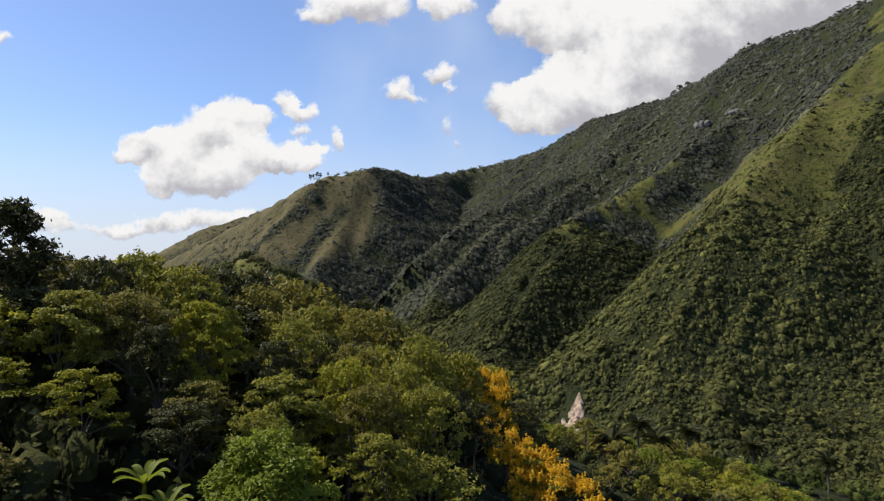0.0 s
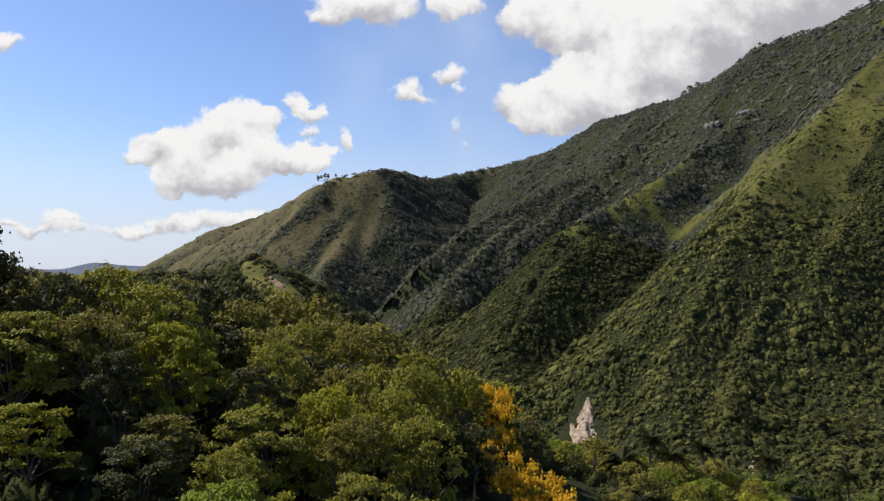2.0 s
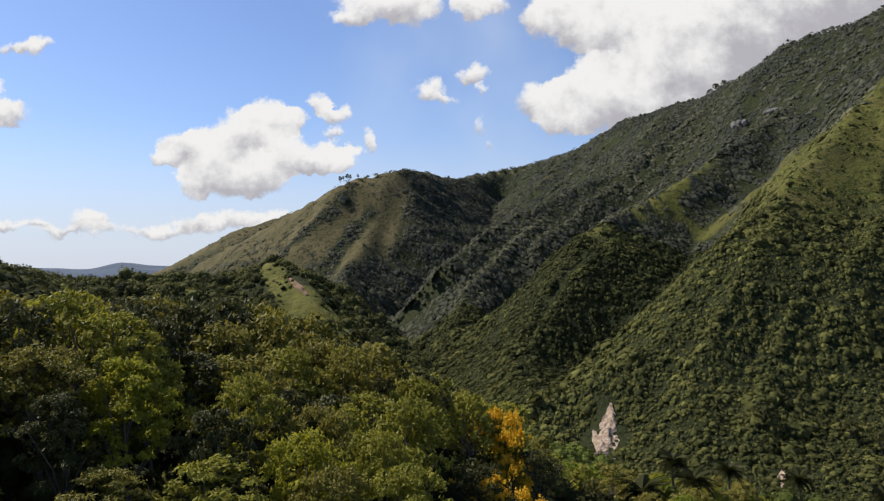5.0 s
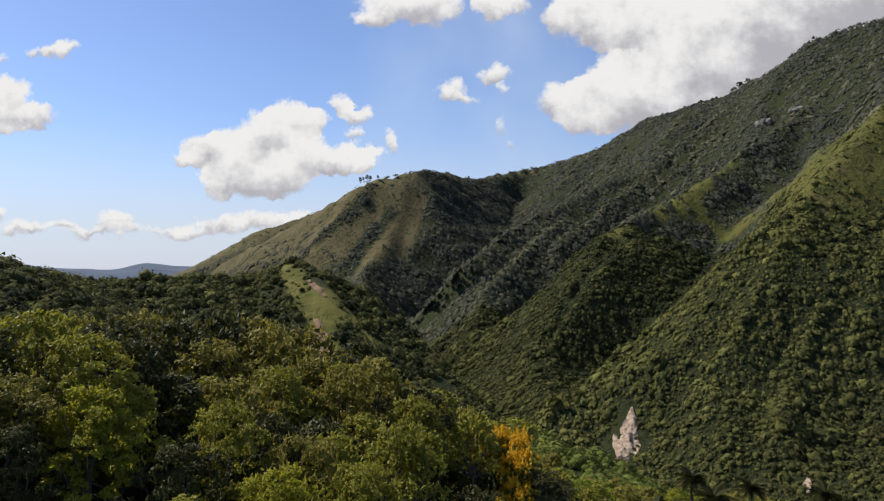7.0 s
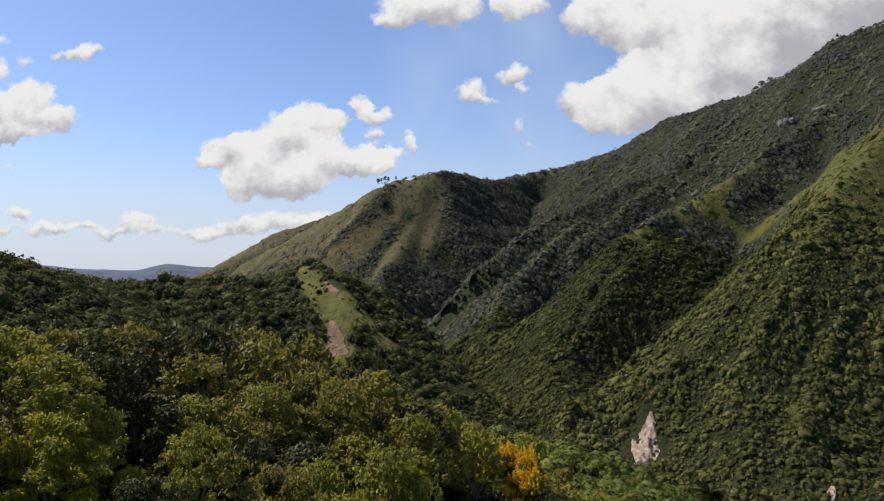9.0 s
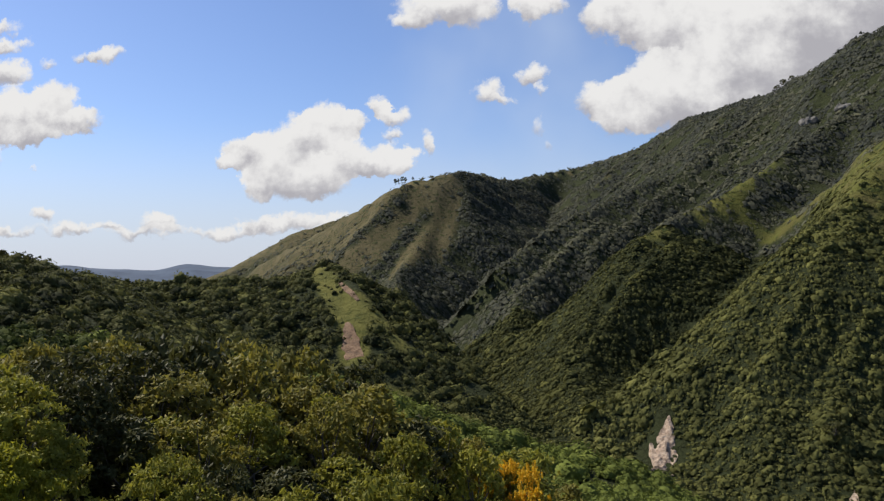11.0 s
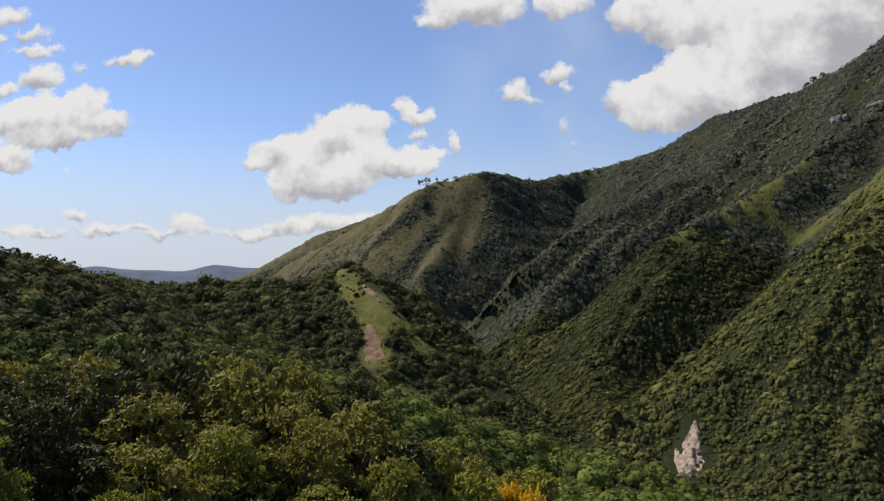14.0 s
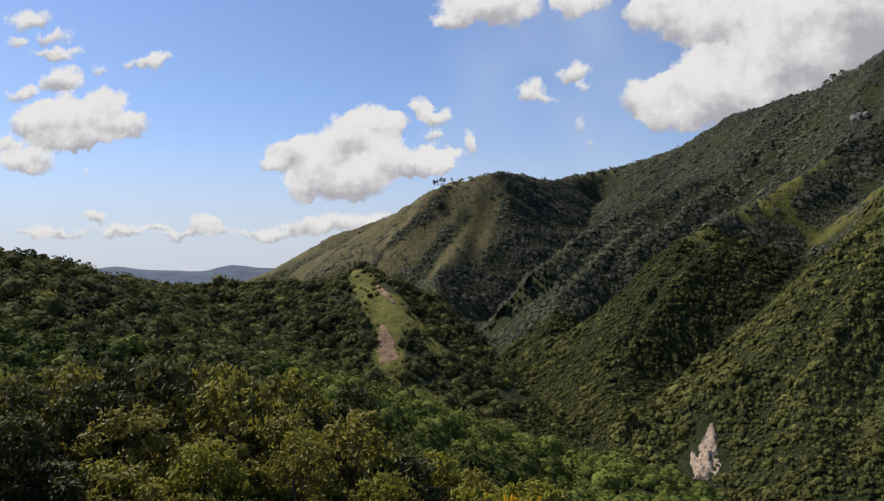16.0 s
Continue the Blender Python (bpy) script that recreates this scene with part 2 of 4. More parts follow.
BARK = bark_material()
GROUND = ground_material()
LEAF = {
    "green": leaf_material("leaf_green", (0.044, 0.062, 0.0135), (0.262, 0.285, 0.0420)),
    "lime": leaf_material("leaf_lime", (0.085, 0.110, 0.014), (0.290, 0.320, 0.032), 0.4),
    "dark": leaf_material("leaf_dark", (0.0246, 0.0333, 0.0121), (0.0728, 0.0833, 0.027), 0.25),
    "olive": leaf_material("leaf_olive", (0.048, 0.060, 0.018), (0.232, 0.232, 0.0480)),
    "silver": leaf_material("leaf_silver", (0.084, 0.098, 0.054), (0.224, 0.2254, 0.1283), 0.25),
    "fresh": leaf_material("leaf_fresh", (0.055, 0.085, 0.012), (0.190, 0.260, 0.030), 0.4),
    # far woods, with the haze of the distance put into paler, greyer leaves
    "mountain": canopy_material("leaf_mountain_haze", (0.042, 0.047, 0.040), (0.190, 0.185, 0.105)),
    "wood": canopy_material("leaf_wood", (0.024, 0.030, 0.012), (0.212, 0.208, 0.062)),
    "lush": canopy_material("leaf_lush", (0.022, 0.032, 0.010), (0.180, 0.212, 0.046)),
    "palm": leaf_material("leaf_palm", (0.018, 0.025, 0.009), (0.048, 0.056, 0.018), 0.2),
}
BLOOM = leaf_material("blossom", (0.38, 0.25, 0.014), (0.64, 0.48, 0.035), 0.3)
SCAR = rock_material("pale_rock", (0.22, 0.15, 0.10), (0.54, 0.42, 0.31), 0.5)
EARTH = rock_material("red_earth", (0.105, 0.060, 0.030), (0.215, 0.128, 0.066), 0.20)
CLIFF = rock_material("grey_rock", (0.065, 0.062, 0.055), (0.16, 0.15, 0.135), 0.14)
# low hills on the horizon, their haze put into a blue base colour
HAZY_HILL, _g = material("hazy_far_hill")
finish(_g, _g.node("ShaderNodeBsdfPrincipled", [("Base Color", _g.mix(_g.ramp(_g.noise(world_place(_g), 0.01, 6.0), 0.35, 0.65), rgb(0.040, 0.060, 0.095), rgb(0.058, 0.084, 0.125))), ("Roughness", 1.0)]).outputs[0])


# ---- lie of the land ----
# each ridge: points of its crest, fall of its flanks, rounding of its top in metres
RIDGES = [
    ("high", [(560, 600, 330), (515, 664, 322), (465, 780, 279), (420, 869, 264), (380, 925, 266), (348, 993, 242), (332, 1075, 236)], 0.85, 5),
    ("high_far", [(332, 1075, 236), (312, 1184, 248), (273, 1298, 250), (233, 1411, 236), (182, 1523, 225), (139, 1629, 223), (24, 1736, 216), (-59, 1690, 196)], 0.70, 8),
    ("dome", [(139, 1629, 222), (21, 1488, 184), (-47, 1340, 160), (-81, 1188, 154), (-117, 1105, 145), (-181, 1057, 127), (-247, 1089, 94), (-344, 1200, 60), (-476, 1316, 18)], 0.72, 8),
    ("dome_a", [(-112, 1095, 128), (-125, 991, 55), (-138, 909, 24), (-142, 848, 4), (-129, 749, -32)], 0.62, 3),
    ("dome_b", [(-181, 1057, 120), (-204, 997, 64), (-224, 954, 33), (-237, 920, 12), (-240, 840, -30)], 0.62, 3),
    ("dome_c", [(-70, 1150, 128), (-60, 1076, 64), (-62, 977, 14), (-80, 896, -22)], 0.62, 3),
    ("far_left", [(-380, 1900, 150), (-471, 1785, 126), (-554, 1710, 91), (-601, 1696, 60), (-651, 1678, 30), (-760, 1640, -20)], 0.5, 10),
    ("spur_c", [(348, 995, 238), (264, 951, 173), (206, 919, 133), (145, 884, 103), (87, 843, 79), (46, 797, 56), (9, 750, 34), (-23, 700, 10), (-67, 616, -30)], 0.62, 3),
    ("spur_a", [(414, 857, 242), (348, 813, 181), (296, 775, 145), (250, 742, 119), (206, 706, 92), (159, 669, 63), (118, 638, 45), (80, 604, 28), (45, 568, 2), (2, 508, -49)], 0.66, 3),
    ("spur_b", [(495, 639, 293), (377, 633, 184), (326, 601, 147), (284, 572, 118), (243, 531, 85), (209, 499, 62), (179, 471, 40), (149, 446, 20), (119, 434, -1), (86, 420, -22), (66, 413, -37), (43, 404, -56)], 0.58, 3),
    ("rib_far", [(281, 1090, 213), (234, 1042, 173), (198, 1030, 142), (168, 1028, 120)], 0.75, 2),
    ("rib_far", [(255, 1209, 220), (205, 1197, 182), (160, 1189, 143), (121, 1148, 112)], 0.75, 2),
    ("rib_far", [(200, 1405, 214), (144, 1272, 167), (100, 1195, 123), (72, 1165, 92)], 0.75, 2),
    ("rib_c", [(287, 920, 165), (237, 903, 126), (197, 882, 96), (163, 852, 64)], 0.7, 2),
    ("rib_c", [(183, 890, 102), (131, 839, 69), (89, 789, 37), (57, 737, 4)], 0.7, 2),
    ("rib_c", [(80, 804, 48), (42, 752, 23), (14, 705, -3), (-11, 644, -30)], 0.7, 2),
    ("rib_a", [(117, 609, 19), (85, 568, -2), (61, 541, -29), (39, 508, -55)], 0.7, 2),
    ("rib_b", [(180, 454, 26), (145, 416, -5), (121, 393, -34), (102, 369, -61)], 0.62, 2),
    ("rib_b", [(189, 424, 4), (160, 395, -26), (142, 377, -50), (124, 346, -73)], 0.62, 2),
    ("rib_b", [(255, 475, 40), (205, 418, 2), (180, 392, -27), (163, 374, -54)], 0.62, 2),
    ("buttress", [(118, 430, -22), (92, 400, -50), (68, 384, -68), (56, 352, -92)], 0.60, 5),
    ("knoll", [(-141, 542, 3), (-172, 533, -3), (-210, 506, -3), (-260, 492, -3), (-268, 464, 1), (-263, 407, 5), (-252, 352, 11), (-250, 300, 16), (-270, 200, 20), (-300, 0, 22), (-300, -400, 20)], 0.365, 8),
    ("knoll_spur", [(-141, 542, 4), (-113, 509, -5), (-91, 462, -25), (-74, 444, -37), (-56, 428, -64)], 0.55, 5),
    ("knoll_edge", [(-141, 542, 5), (-122, 548, -2), (-109, 551, -13), (-94, 550, -27), (-78, 550, -43), (-66, 548, -55), (-55, 548, -73), (-45, 549, -84)], 0.62, 4),
    ("shelf", [(-170, 330, -22), (-120, 332, -39), (-60, 320, -48), (-25, 342, -62), (12, 345, -73), (36, 320, -77), (56, 290, -84)], 0.42, 8),
    ("bench", [(10, 78, -21.5), (19, 85, -24.5), (29, 102, -28), (54, 134, -37), (67, 131, -39), (100, 150, -48), (150, 160, -60)], 0.36, 8),
    ("near", [(-200, -300, 16), (-100, -60, 8), (-60, 0, 5.0), (-30, 45, -4.0), (-12, 72, -8.8), (2, 84, -17.5), (20, 110, -30), (42, 150, -42), (40, 210, -56), (30, 260, -70)], 0.42, 5),
]
VALLEY = [(-90, 700, -60), (-37, 549, -86), (0, 450, -87), (48, 345, -92), (120, 240, -96), (220, 130, -104), (400, -100, -115), (600, -600, -130)]


def along(line, x, y):
    """Distance in plan to a polyline and its height at the nearest point."""
    best = np.full(x.shape, 1e9)
    z = np.zeros(x.shape)
    for (x0, y0, z0), (x1, y1, z1) in zip(line[:-1], line[1:]):
        dx, dy = x1 - x0, y1 - y0
        t = np.clip(((x - x0) * dx + (y - y0) * dy) / (dx * dx + dy * dy), 0, 1)
        d = np.hypot(x - x0 - t * dx, y - y0 - t * dy)
        near = d < best
        best = np.where(near, d, best)
        z = np.where(near, z0 + t * (z1 - z0), z)
    return best, z


def lattice(ix, iy, seed):
    n = (ix * 374761393 + iy * 668265263 + seed * 974711) & 0x7FFFFFFF
    n = ((n ^ (n >> 13)) * 1274126177) & 0x7FFFFFFF
    return ((n ^ (n >> 16)) & 0xFFFF) / 65535.0


def rough(x, y, size, seed):
    """Smooth value noise in -1..1 with the given size of cell in metres."""
    u, v = x / size, y / size
    iu, iv = np.floor(u).astype(np.int64), np.floor(v).astype(np.int64)
    fu, fv = u - iu, v - iv
    fu, fv = fu * fu * (3 - 2 * fu), fv * fv * (3 - 2 * fv)
    a, b = lattice(iu, iv, seed), lattice(iu + 1, iv, seed)
    c, d = lattice(iu, iv + 1, seed), lattice(iu + 1, iv + 1, seed)
    return 2 * ((a * (1 - fu) + b * fu) * (1 - fv) + (c * (1 - fu) + d * fu) * fv) - 1


def fractal(x, y, size, seed, octaves=4):
    total, gain = np.zeros(x.shape), 1.0
    for i in range(octaves):
        total += gain * rough(x, y, size, seed + i)
        size, gain = size * 0.47, gain * 0.5
    return total


def land(x, y, which=False):
    """Height of the ground at plan places x, y (arrays); with which, also the number of the ridge each belongs to, 0 the valley."""
    x, y = np.asarray(x, float), np.asarray(y, float)
    d, z = along(VALLEY, x, y)
    floor = np.minimum(z + 0.27 * np.maximum(d - 10, 0), -52 - 0.02 * d)
    heights = [floor]
    # gullies: flanks are pushed to and fro, more so away from the crest
    wx = x + 14 * fractal(x, y, 90, 11, 3)
    wy = y + 14 * fractal(x, y, 90, 23, 3)
    for name, line, fall, top in RIDGES:
        d0, z0 = along(line, x, y)
        d1, z1 = along(line, wx, wy)
        k = np.clip(d0 / 60, 0.22 if name.startswith("spur") else 0.0, 1)
        d, z = d0 + (d1 - d0) * k, z0 + (z1 - z0) * k
        if name in ("near", "bench", "shelf"):
            d, z = d0, z0
        d = np.sqrt(d * d + top * top) - top
        steep = 0.0 if name in ("near", "bench", "shelf", "knoll", "high_far", "far_left") else 0.38
        z = z + (4.0 if name.startswith("rib") else 0.0)
        heights.append(z - fall * d - steep * 55 * (1 - np.exp(-d / 55)))
    h = np.stack(heights)
    k = 5.0
    top = h.max(0)
    out = top + k * np.log(np.exp((h - top) / k).sum(0)) - k * 0.4
    # the stream has cut a narrow trench into the upper valley
    d, z = along(VALLEY, x, y)
    bank = np.where(x < np.interp(y, [345, 450, 549, 700], [48, 0, -37, -90]), 1.7, 0.85)
    trench = z + bank * np.maximum(d - 6, 0) + 400 * np.clip((400 - y) / 60, 0, 1) + 400 * np.clip((y - 690) / 80, 0, 1)
    out = np.minimum(out, trench)
    r = np.hypot(x, y)
    swell = np.clip((r - 120) / 300, 0, 1)
    gully = 1 - np.abs(fractal(x, y, 70, 41, 3))
    crest = np.clip((out + 70) / 60, 0, 1)
    out = out + swell * crest * (3.0 * fractal(x, y, 120, 5, 4) - 4.0 * (gully - 0.6))
    # side gullies of the mountain, away from its crests
    away = np.clip((np.min([along(r[1], x, y)[0] for r in RIDGES], 0) - 12) / 45, 0, 1) * np.clip((y - 600) / 90, 0, 1)
    out = out - away * 9.0 * (np.clip(1 - 1.6 * np.abs(fractal(x, y, 95, 141, 3)), 0, 1) - 0.35)
    out = out + 0.5 * fractal(x, y, 9, 77, 2)
    # far country: sinks to a plain and ends in low hills
    far = np.clip((r - 2000) / 700, 0, 1)
    plain = -95 + 6 * fractal(x, y, 500, 90, 3)
    bearing = np.arctan2(-x, y)
    edge = np.clip((r - 3000) / 900, 0, 1)
    wave = 12 + 8 * np.sin(bearing * 61) * np.sin(bearing * 29 + 1) + 5 * np.sin(bearing * 37) + 8 * fractal(bearing * 900, r, 60, 8, 3)
    wave = wave + (15 + 9 * np.sin(bearing * 47)) * np.clip((bearing - 0.36) / 0.08, 0, 1)
    plain = plain + edge * edge * (3 - 2 * edge) * (95 + wave)
    out = out * (1 - far) + plain * far
    return (out, h.argmax(0)) if which else out


PASTURE = [([(-141, 528, 0), (-128, 503, 0), (-117, 485, 0), (-103, 457, 0), (-96, 440, 0), (-91, 421, 0)], 10.5),
           ([(-100, 485, 0), (-84, 461, 0), (-68, 440, 0)], 7.0), ([(-84, 402, 0), (-60, 396, 0)], 6.5)]
DRY = ("rib_far", "dome", "dome_a", "dome_b", "dome_c", "far_left", "high_far", "high", "spur_c")


NAMES = ["valley"] + [r[0] for r in RIDGES]
# share of wood and depth of green of each flank
# greens also hold haze over spur_c and dome_c, shade on knoll_edge
COVER = {"valley": (1.0, 0.36), "high": (1.1, 0.12), "high_far": (1.0, 0.16), "dome": (0.25, 0.22), "dome_a": (0.12, 0.25), "dome_b": (0.12, 0.25),
         "dome_c": (1.1, 0.38), "far_left": (0.4, 0.2), "spur_c": (1.15, 0.34), "spur_a": (1.3, 0.28), "spur_b": (1.0, 0.33), "buttress": (1.1, 0.30),
         "knoll": (1.15, 0.25), "knoll_spur": (1.1, 0.30), "knoll_edge": (1.2, 0.08), "near": (1.0, 0.55), "rib_far": (1.1, 0.14), "rib_c": (1.15, 0.30), "rib_a": (1.2, 0.22), "rib_b": (1.1, 0.34), "bench": (1.0, 0.34), "shelf": (1.2, 0.42)}
# open grass on the spur, dark woods in the hollows and under a cloud's shade: line in plan, half width
GRASS = [([(98, 615, 0), (134, 647, 0), (164, 669, 0), (198, 700, 0), (234, 728, 0), (262, 752, 0)], 13.0),
         ([(157, 660, 0), (180, 656, 0), (195, 632, 0)], 13.0),
         ([(191, 513, 0), (210, 500, 0), (255, 532, 0), (301, 572, 0), (360, 620, 0)], 20.0), ([(242, 505, 0), (289, 536, 0), (334, 576, 0), (400, 630, 0)], 17.0)]
# the second line puts a cloud's shade on the upper slope into dark woods
HOLLOW_AND_SHADE = [([(216, 682, 0), (245, 668, 0), (275, 660, 0), (300, 650, 0)], 22.0), ([(263, 728, 0), (300, 738, 0), (340, 735, 0), (400, 730, 0)], 26.0),
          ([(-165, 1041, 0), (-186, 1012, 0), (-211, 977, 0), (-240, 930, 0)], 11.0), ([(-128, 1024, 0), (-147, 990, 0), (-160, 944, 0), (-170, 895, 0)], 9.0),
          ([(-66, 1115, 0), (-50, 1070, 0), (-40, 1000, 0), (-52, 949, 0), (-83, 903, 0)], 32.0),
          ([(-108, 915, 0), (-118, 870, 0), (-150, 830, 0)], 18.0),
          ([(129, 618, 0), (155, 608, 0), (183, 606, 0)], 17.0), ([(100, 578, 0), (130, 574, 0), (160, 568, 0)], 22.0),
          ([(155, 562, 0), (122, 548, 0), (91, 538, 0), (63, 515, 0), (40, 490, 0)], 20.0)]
LUSH = [(-90, 322, 0), (-60, 318, 0), (-25, 338, 0), (12, 340, 0), (36, 318, 0), (50, 292, 0)]


def growth(x, y):
    """Height, share of woodland (0 to 1) and depth of green (0 dark, 1 bright) at plan places."""
    z, which = land(x, y, True)
    w = np.array([COVER[n][0] for n in NAMES])[which]
    green = np.array([COVER[n][1] for n in NAMES])[which]
    n = fractal(x, y, 110, 301, 4)
    w = w - 0.25 * np.clip(n, -0.4, 1) * np.clip((z + 40) / 60, 0, 1)
    green = green + 0.10 * fractal(x, y, 60, 333, 3)
    for name, line, fall, top in RIDGES:
        d, zr = along(line, x, y)
        near = np.exp(-(d / 30.0) ** 2)
        if name in ("dome", "dome_a", "dome_b", "far_left"):
            w = w - 0.8 * near
            green = green + 0.15 * near
        if name.startswith("rib"):
            # light on the crests and shade beside them, put into the green
            green = green + 0.24 * np.exp(-(d / 11.0) ** 2) - 0.10 * np.exp(-(d / 36.0) ** 2)
            w = w - (0.55 if name == "rib_far" else 0.1) * np.exp(-(d / 12.0) ** 2)
        if name == "dome_a":
            w = w + 0.9 * np.exp(-(d / 130.0) ** 2) * np.clip((15 - z) / 30, 0, 1)
        if name == "dome":
            w = w + 1.3 * np.exp(-(d / 13.0) ** 2) * (x > -175)
        if name == "dome_c":
            w = w + 0.7 * np.exp(-(d / 32.0) ** 2)
    upper = (which == NAMES.index("spur_b")) | ((which == NAMES.index("high")) & (x > 400) & (y < 760))
    d, zr = along([r for r in RIDGES if r[0] == "spur_b"][0][1], x, y)
    green = green + np.where(which == NAMES.index("spur_b"), 0.22 * np.exp(-(d / 32.0) ** 2), 0.0)
    mottle = 0.45 * fractal(x, y, 26, 371, 3)
    w = np.where(upper, w - (1.0 + mottle) * np.clip((z + 5) / 65, 0, 1), w)
    for line, half in GRASS:
        d, zr = along(line, x, y)
        w = w - (1.25 + 0.7 * fractal(x, y, 16, 431, 3)) * np.exp(-(d / half) ** 4)
    w = np.where((which == NAMES.index("dome")) & (x > -75) & (z < 178), 1.0, w)
    d, zr = along(LUSH, x, y)
    green = green + 0.42 * np.exp(-(d / 40.0) ** 2)
    for line, half in HOLLOW_AND_SHADE:
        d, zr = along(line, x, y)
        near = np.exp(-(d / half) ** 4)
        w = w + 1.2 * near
        # darkened less beyond y 780: haze there is put into the green
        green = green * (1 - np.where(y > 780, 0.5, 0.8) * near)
    # open strips of pasture on the flank of the knoll and in the hollow below
    dry = np.array([float(n in DRY) for n in NAMES])[which] * np.clip((y - 820) / 60, 0, 1)
    for line, half in PASTURE:
        d, zr = along(line, x, y)
        w = w - 1.6 * np.exp(-(d / half) ** 2)
        dry = dry - np.exp(-(d / half / 1.3) ** 4)
    for line, half in GRASS:
        d, zr = along(line, x, y)
        dry = dry - (0.15 + 0.35 * fractal(x, y, 22, 411, 3)) * np.exp(-(d / half / 1.3) ** 2)
    return z, np.clip(w, 0, 1), np.clip(green, 0, 1), dry


def mesh_from(name, verts, faces, mat, smooth=False, **values):
    """A mesh from arrays: verts n x 3, faces m x 3 or m x 4; values: one number a vertex, stored as attributes."""
    me = bpy.data.meshes.new(name)
    n, k = faces.shape
    me.vertices.add(len(verts))
    me.vertices.foreach_set("co", np.ascontiguousarray(verts, dtype=np.float32).ravel())
    me.loops.add(n * k)
    me.loops.foreach_set("vertex_index", np.ascontiguousarray(faces, dtype=np.int32).ravel())
    me.polygons.add(n)
    me.polygons.foreach_set("loop_start", np.arange(0, n * k, k, dtype=np.int32))
    me.polygons.foreach_set("use_smooth", np.full(n, smooth))
    for key, value in values.items():
        me.attributes.new(key, "FLOAT", "POINT").data.foreach_set("value", np.ascontiguousarray(value, dtype=np.float32))
    me.update(calc_edges=True)
    me.materials.append(mat)
    return me


def build_ground():
    front = np.radians(np.linspace(-52, 56, 430))
    back = np.radians(np.linspace(56, 308, 90)[1:-1])
    bearing = np.concatenate([front, back])
    radius = np.concatenate([np.linspace(0.02, 20, 6), np.geomspace(24, 4850, 270)])
    b, r = np.meshgrid(bearing, radius)
    x, y = -r * np.sin(b), r * np.cos(b)
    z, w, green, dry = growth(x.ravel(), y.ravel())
    z = z.reshape(x.shape)
    rows, cols = x.shape
    i, j = np.meshgrid(np.arange(rows - 1), np.arange(cols), indexing="ij")
    nxt = (j + 1) % cols
    quads = np.stack([i * cols + j, (i + 1) * cols + j, (i + 1) * cols + nxt, i * cols + nxt], -1).reshape(-1, 4)
    verts = np.stack([x, y, z], -1).reshape(-1, 3)
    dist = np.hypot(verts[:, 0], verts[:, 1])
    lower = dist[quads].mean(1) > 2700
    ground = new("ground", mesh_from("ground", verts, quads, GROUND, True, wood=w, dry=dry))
    ground.data.materials.append(HAZY_HILL)
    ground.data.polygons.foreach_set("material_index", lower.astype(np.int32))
    tagged(ground, "grassy and wooded mountain slopes with a deep valley", "ground", kind="structure")


build_ground()


# ---- trees ----
def part(name, me, parent, label="", m=None):
    ob = new(name, me)
    ob.parent = parent
    if m is not None:
        ob.matrix_basis = m
    if label:
        tagged(ob, label)
    return ob


def tube(path, radii, sides=6):
    """Vertices and quads of a tapering tube along a path."""
    verts, quads = [], []
    for k, (p, r) in enumerate(zip(path, radii)):
        ahead = (Vector(path[min(k + 1, len(path) - 1)]) - Vector(path[max(k - 1, 0)])).normalized()
        a = ahead.orthogonal().normalized()
        b = ahead.cross(a)
        for i in range(sides):
            w = 2 * math.pi * i / sides
            verts.append(Vector(p) + r * (a * math.cos(w) + b * math.sin(w)))
        if k:
            o = (k - 1) * sides
            quads += [(o + i, o + (i + 1) % sides, o + sides + (i + 1) % sides, o + sides + i) for i in range(sides)]
    return [tuple(v) for v in verts], quads


def tubes(name, list_of, mat):
    verts, quads = [], []
    for path, radii, sides in list_of:
        v, q = tube(path, radii, sides)
        quads += [tuple(i + len(verts) for i in f) for f in q]
        verts += v
    return mesh_from(name, np.array(verts), np.array(quads), mat, True)


def leaf_cards(rng, centres, normals, length, width, droop=0.0):
    """Folded rhombic leaf sprays: 4 vertices and 2 triangles each."""
    n = len(centres)
    side = np.cross(normals, rng.normal(size=(n, 3)))
    side /= np.linalg.norm(side, axis=1, keepdims=True) + 1e-9
    ahead = np.cross(side, normals)
    ahead[:, 2] -= droop
    s = rng.uniform(0.65, 1.35, (n, 1))
    a, b = ahead * length * s, side * width * s
    lift = normals * width * 0.35 * s
    verts = np.stack([centres - a * 0.5, centres + b * 0.5 - lift, centres + a * 0.5, centres - b * 0.5 - lift], 1).reshape(-1, 3)
    i = np.arange(n)[:, None] * 4
    faces = np.concatenate([i + [0, 1, 2], i + [0, 2, 3]])
    return verts, faces


def crown_lobes(rng, radius, height, lobes, dense=False):
    """Centres and sizes of the lobes of an uneven crown, its foot at z = 0."""
    out = []
    lop = rng.uniform(-0.15, 0.15, 2) * radius
    for k in range(lobes):
        w = 2.4 * k + rng.uniform(-0.8, 0.8)
        up = ((k + rng.uniform(0, 1)) / lobes) ** 0.8
        wide = math.sqrt(max(0.03, 1 - (up - 0.30) ** 2 / 0.52))
        rr = radius * wide * rng.uniform(0.35, 0.95) * (0.8 if dense else 1.0)
        size = radius * (rng.uniform(0.20, 0.32) if dense else rng.uniform(0.13, 0.25))
        out.append((np.array([rr * math.cos(w) + lop[0] * up, rr * math.sin(w) + lop[1] * up, height * (0.08 + 0.80 * up)]), size))
    return out


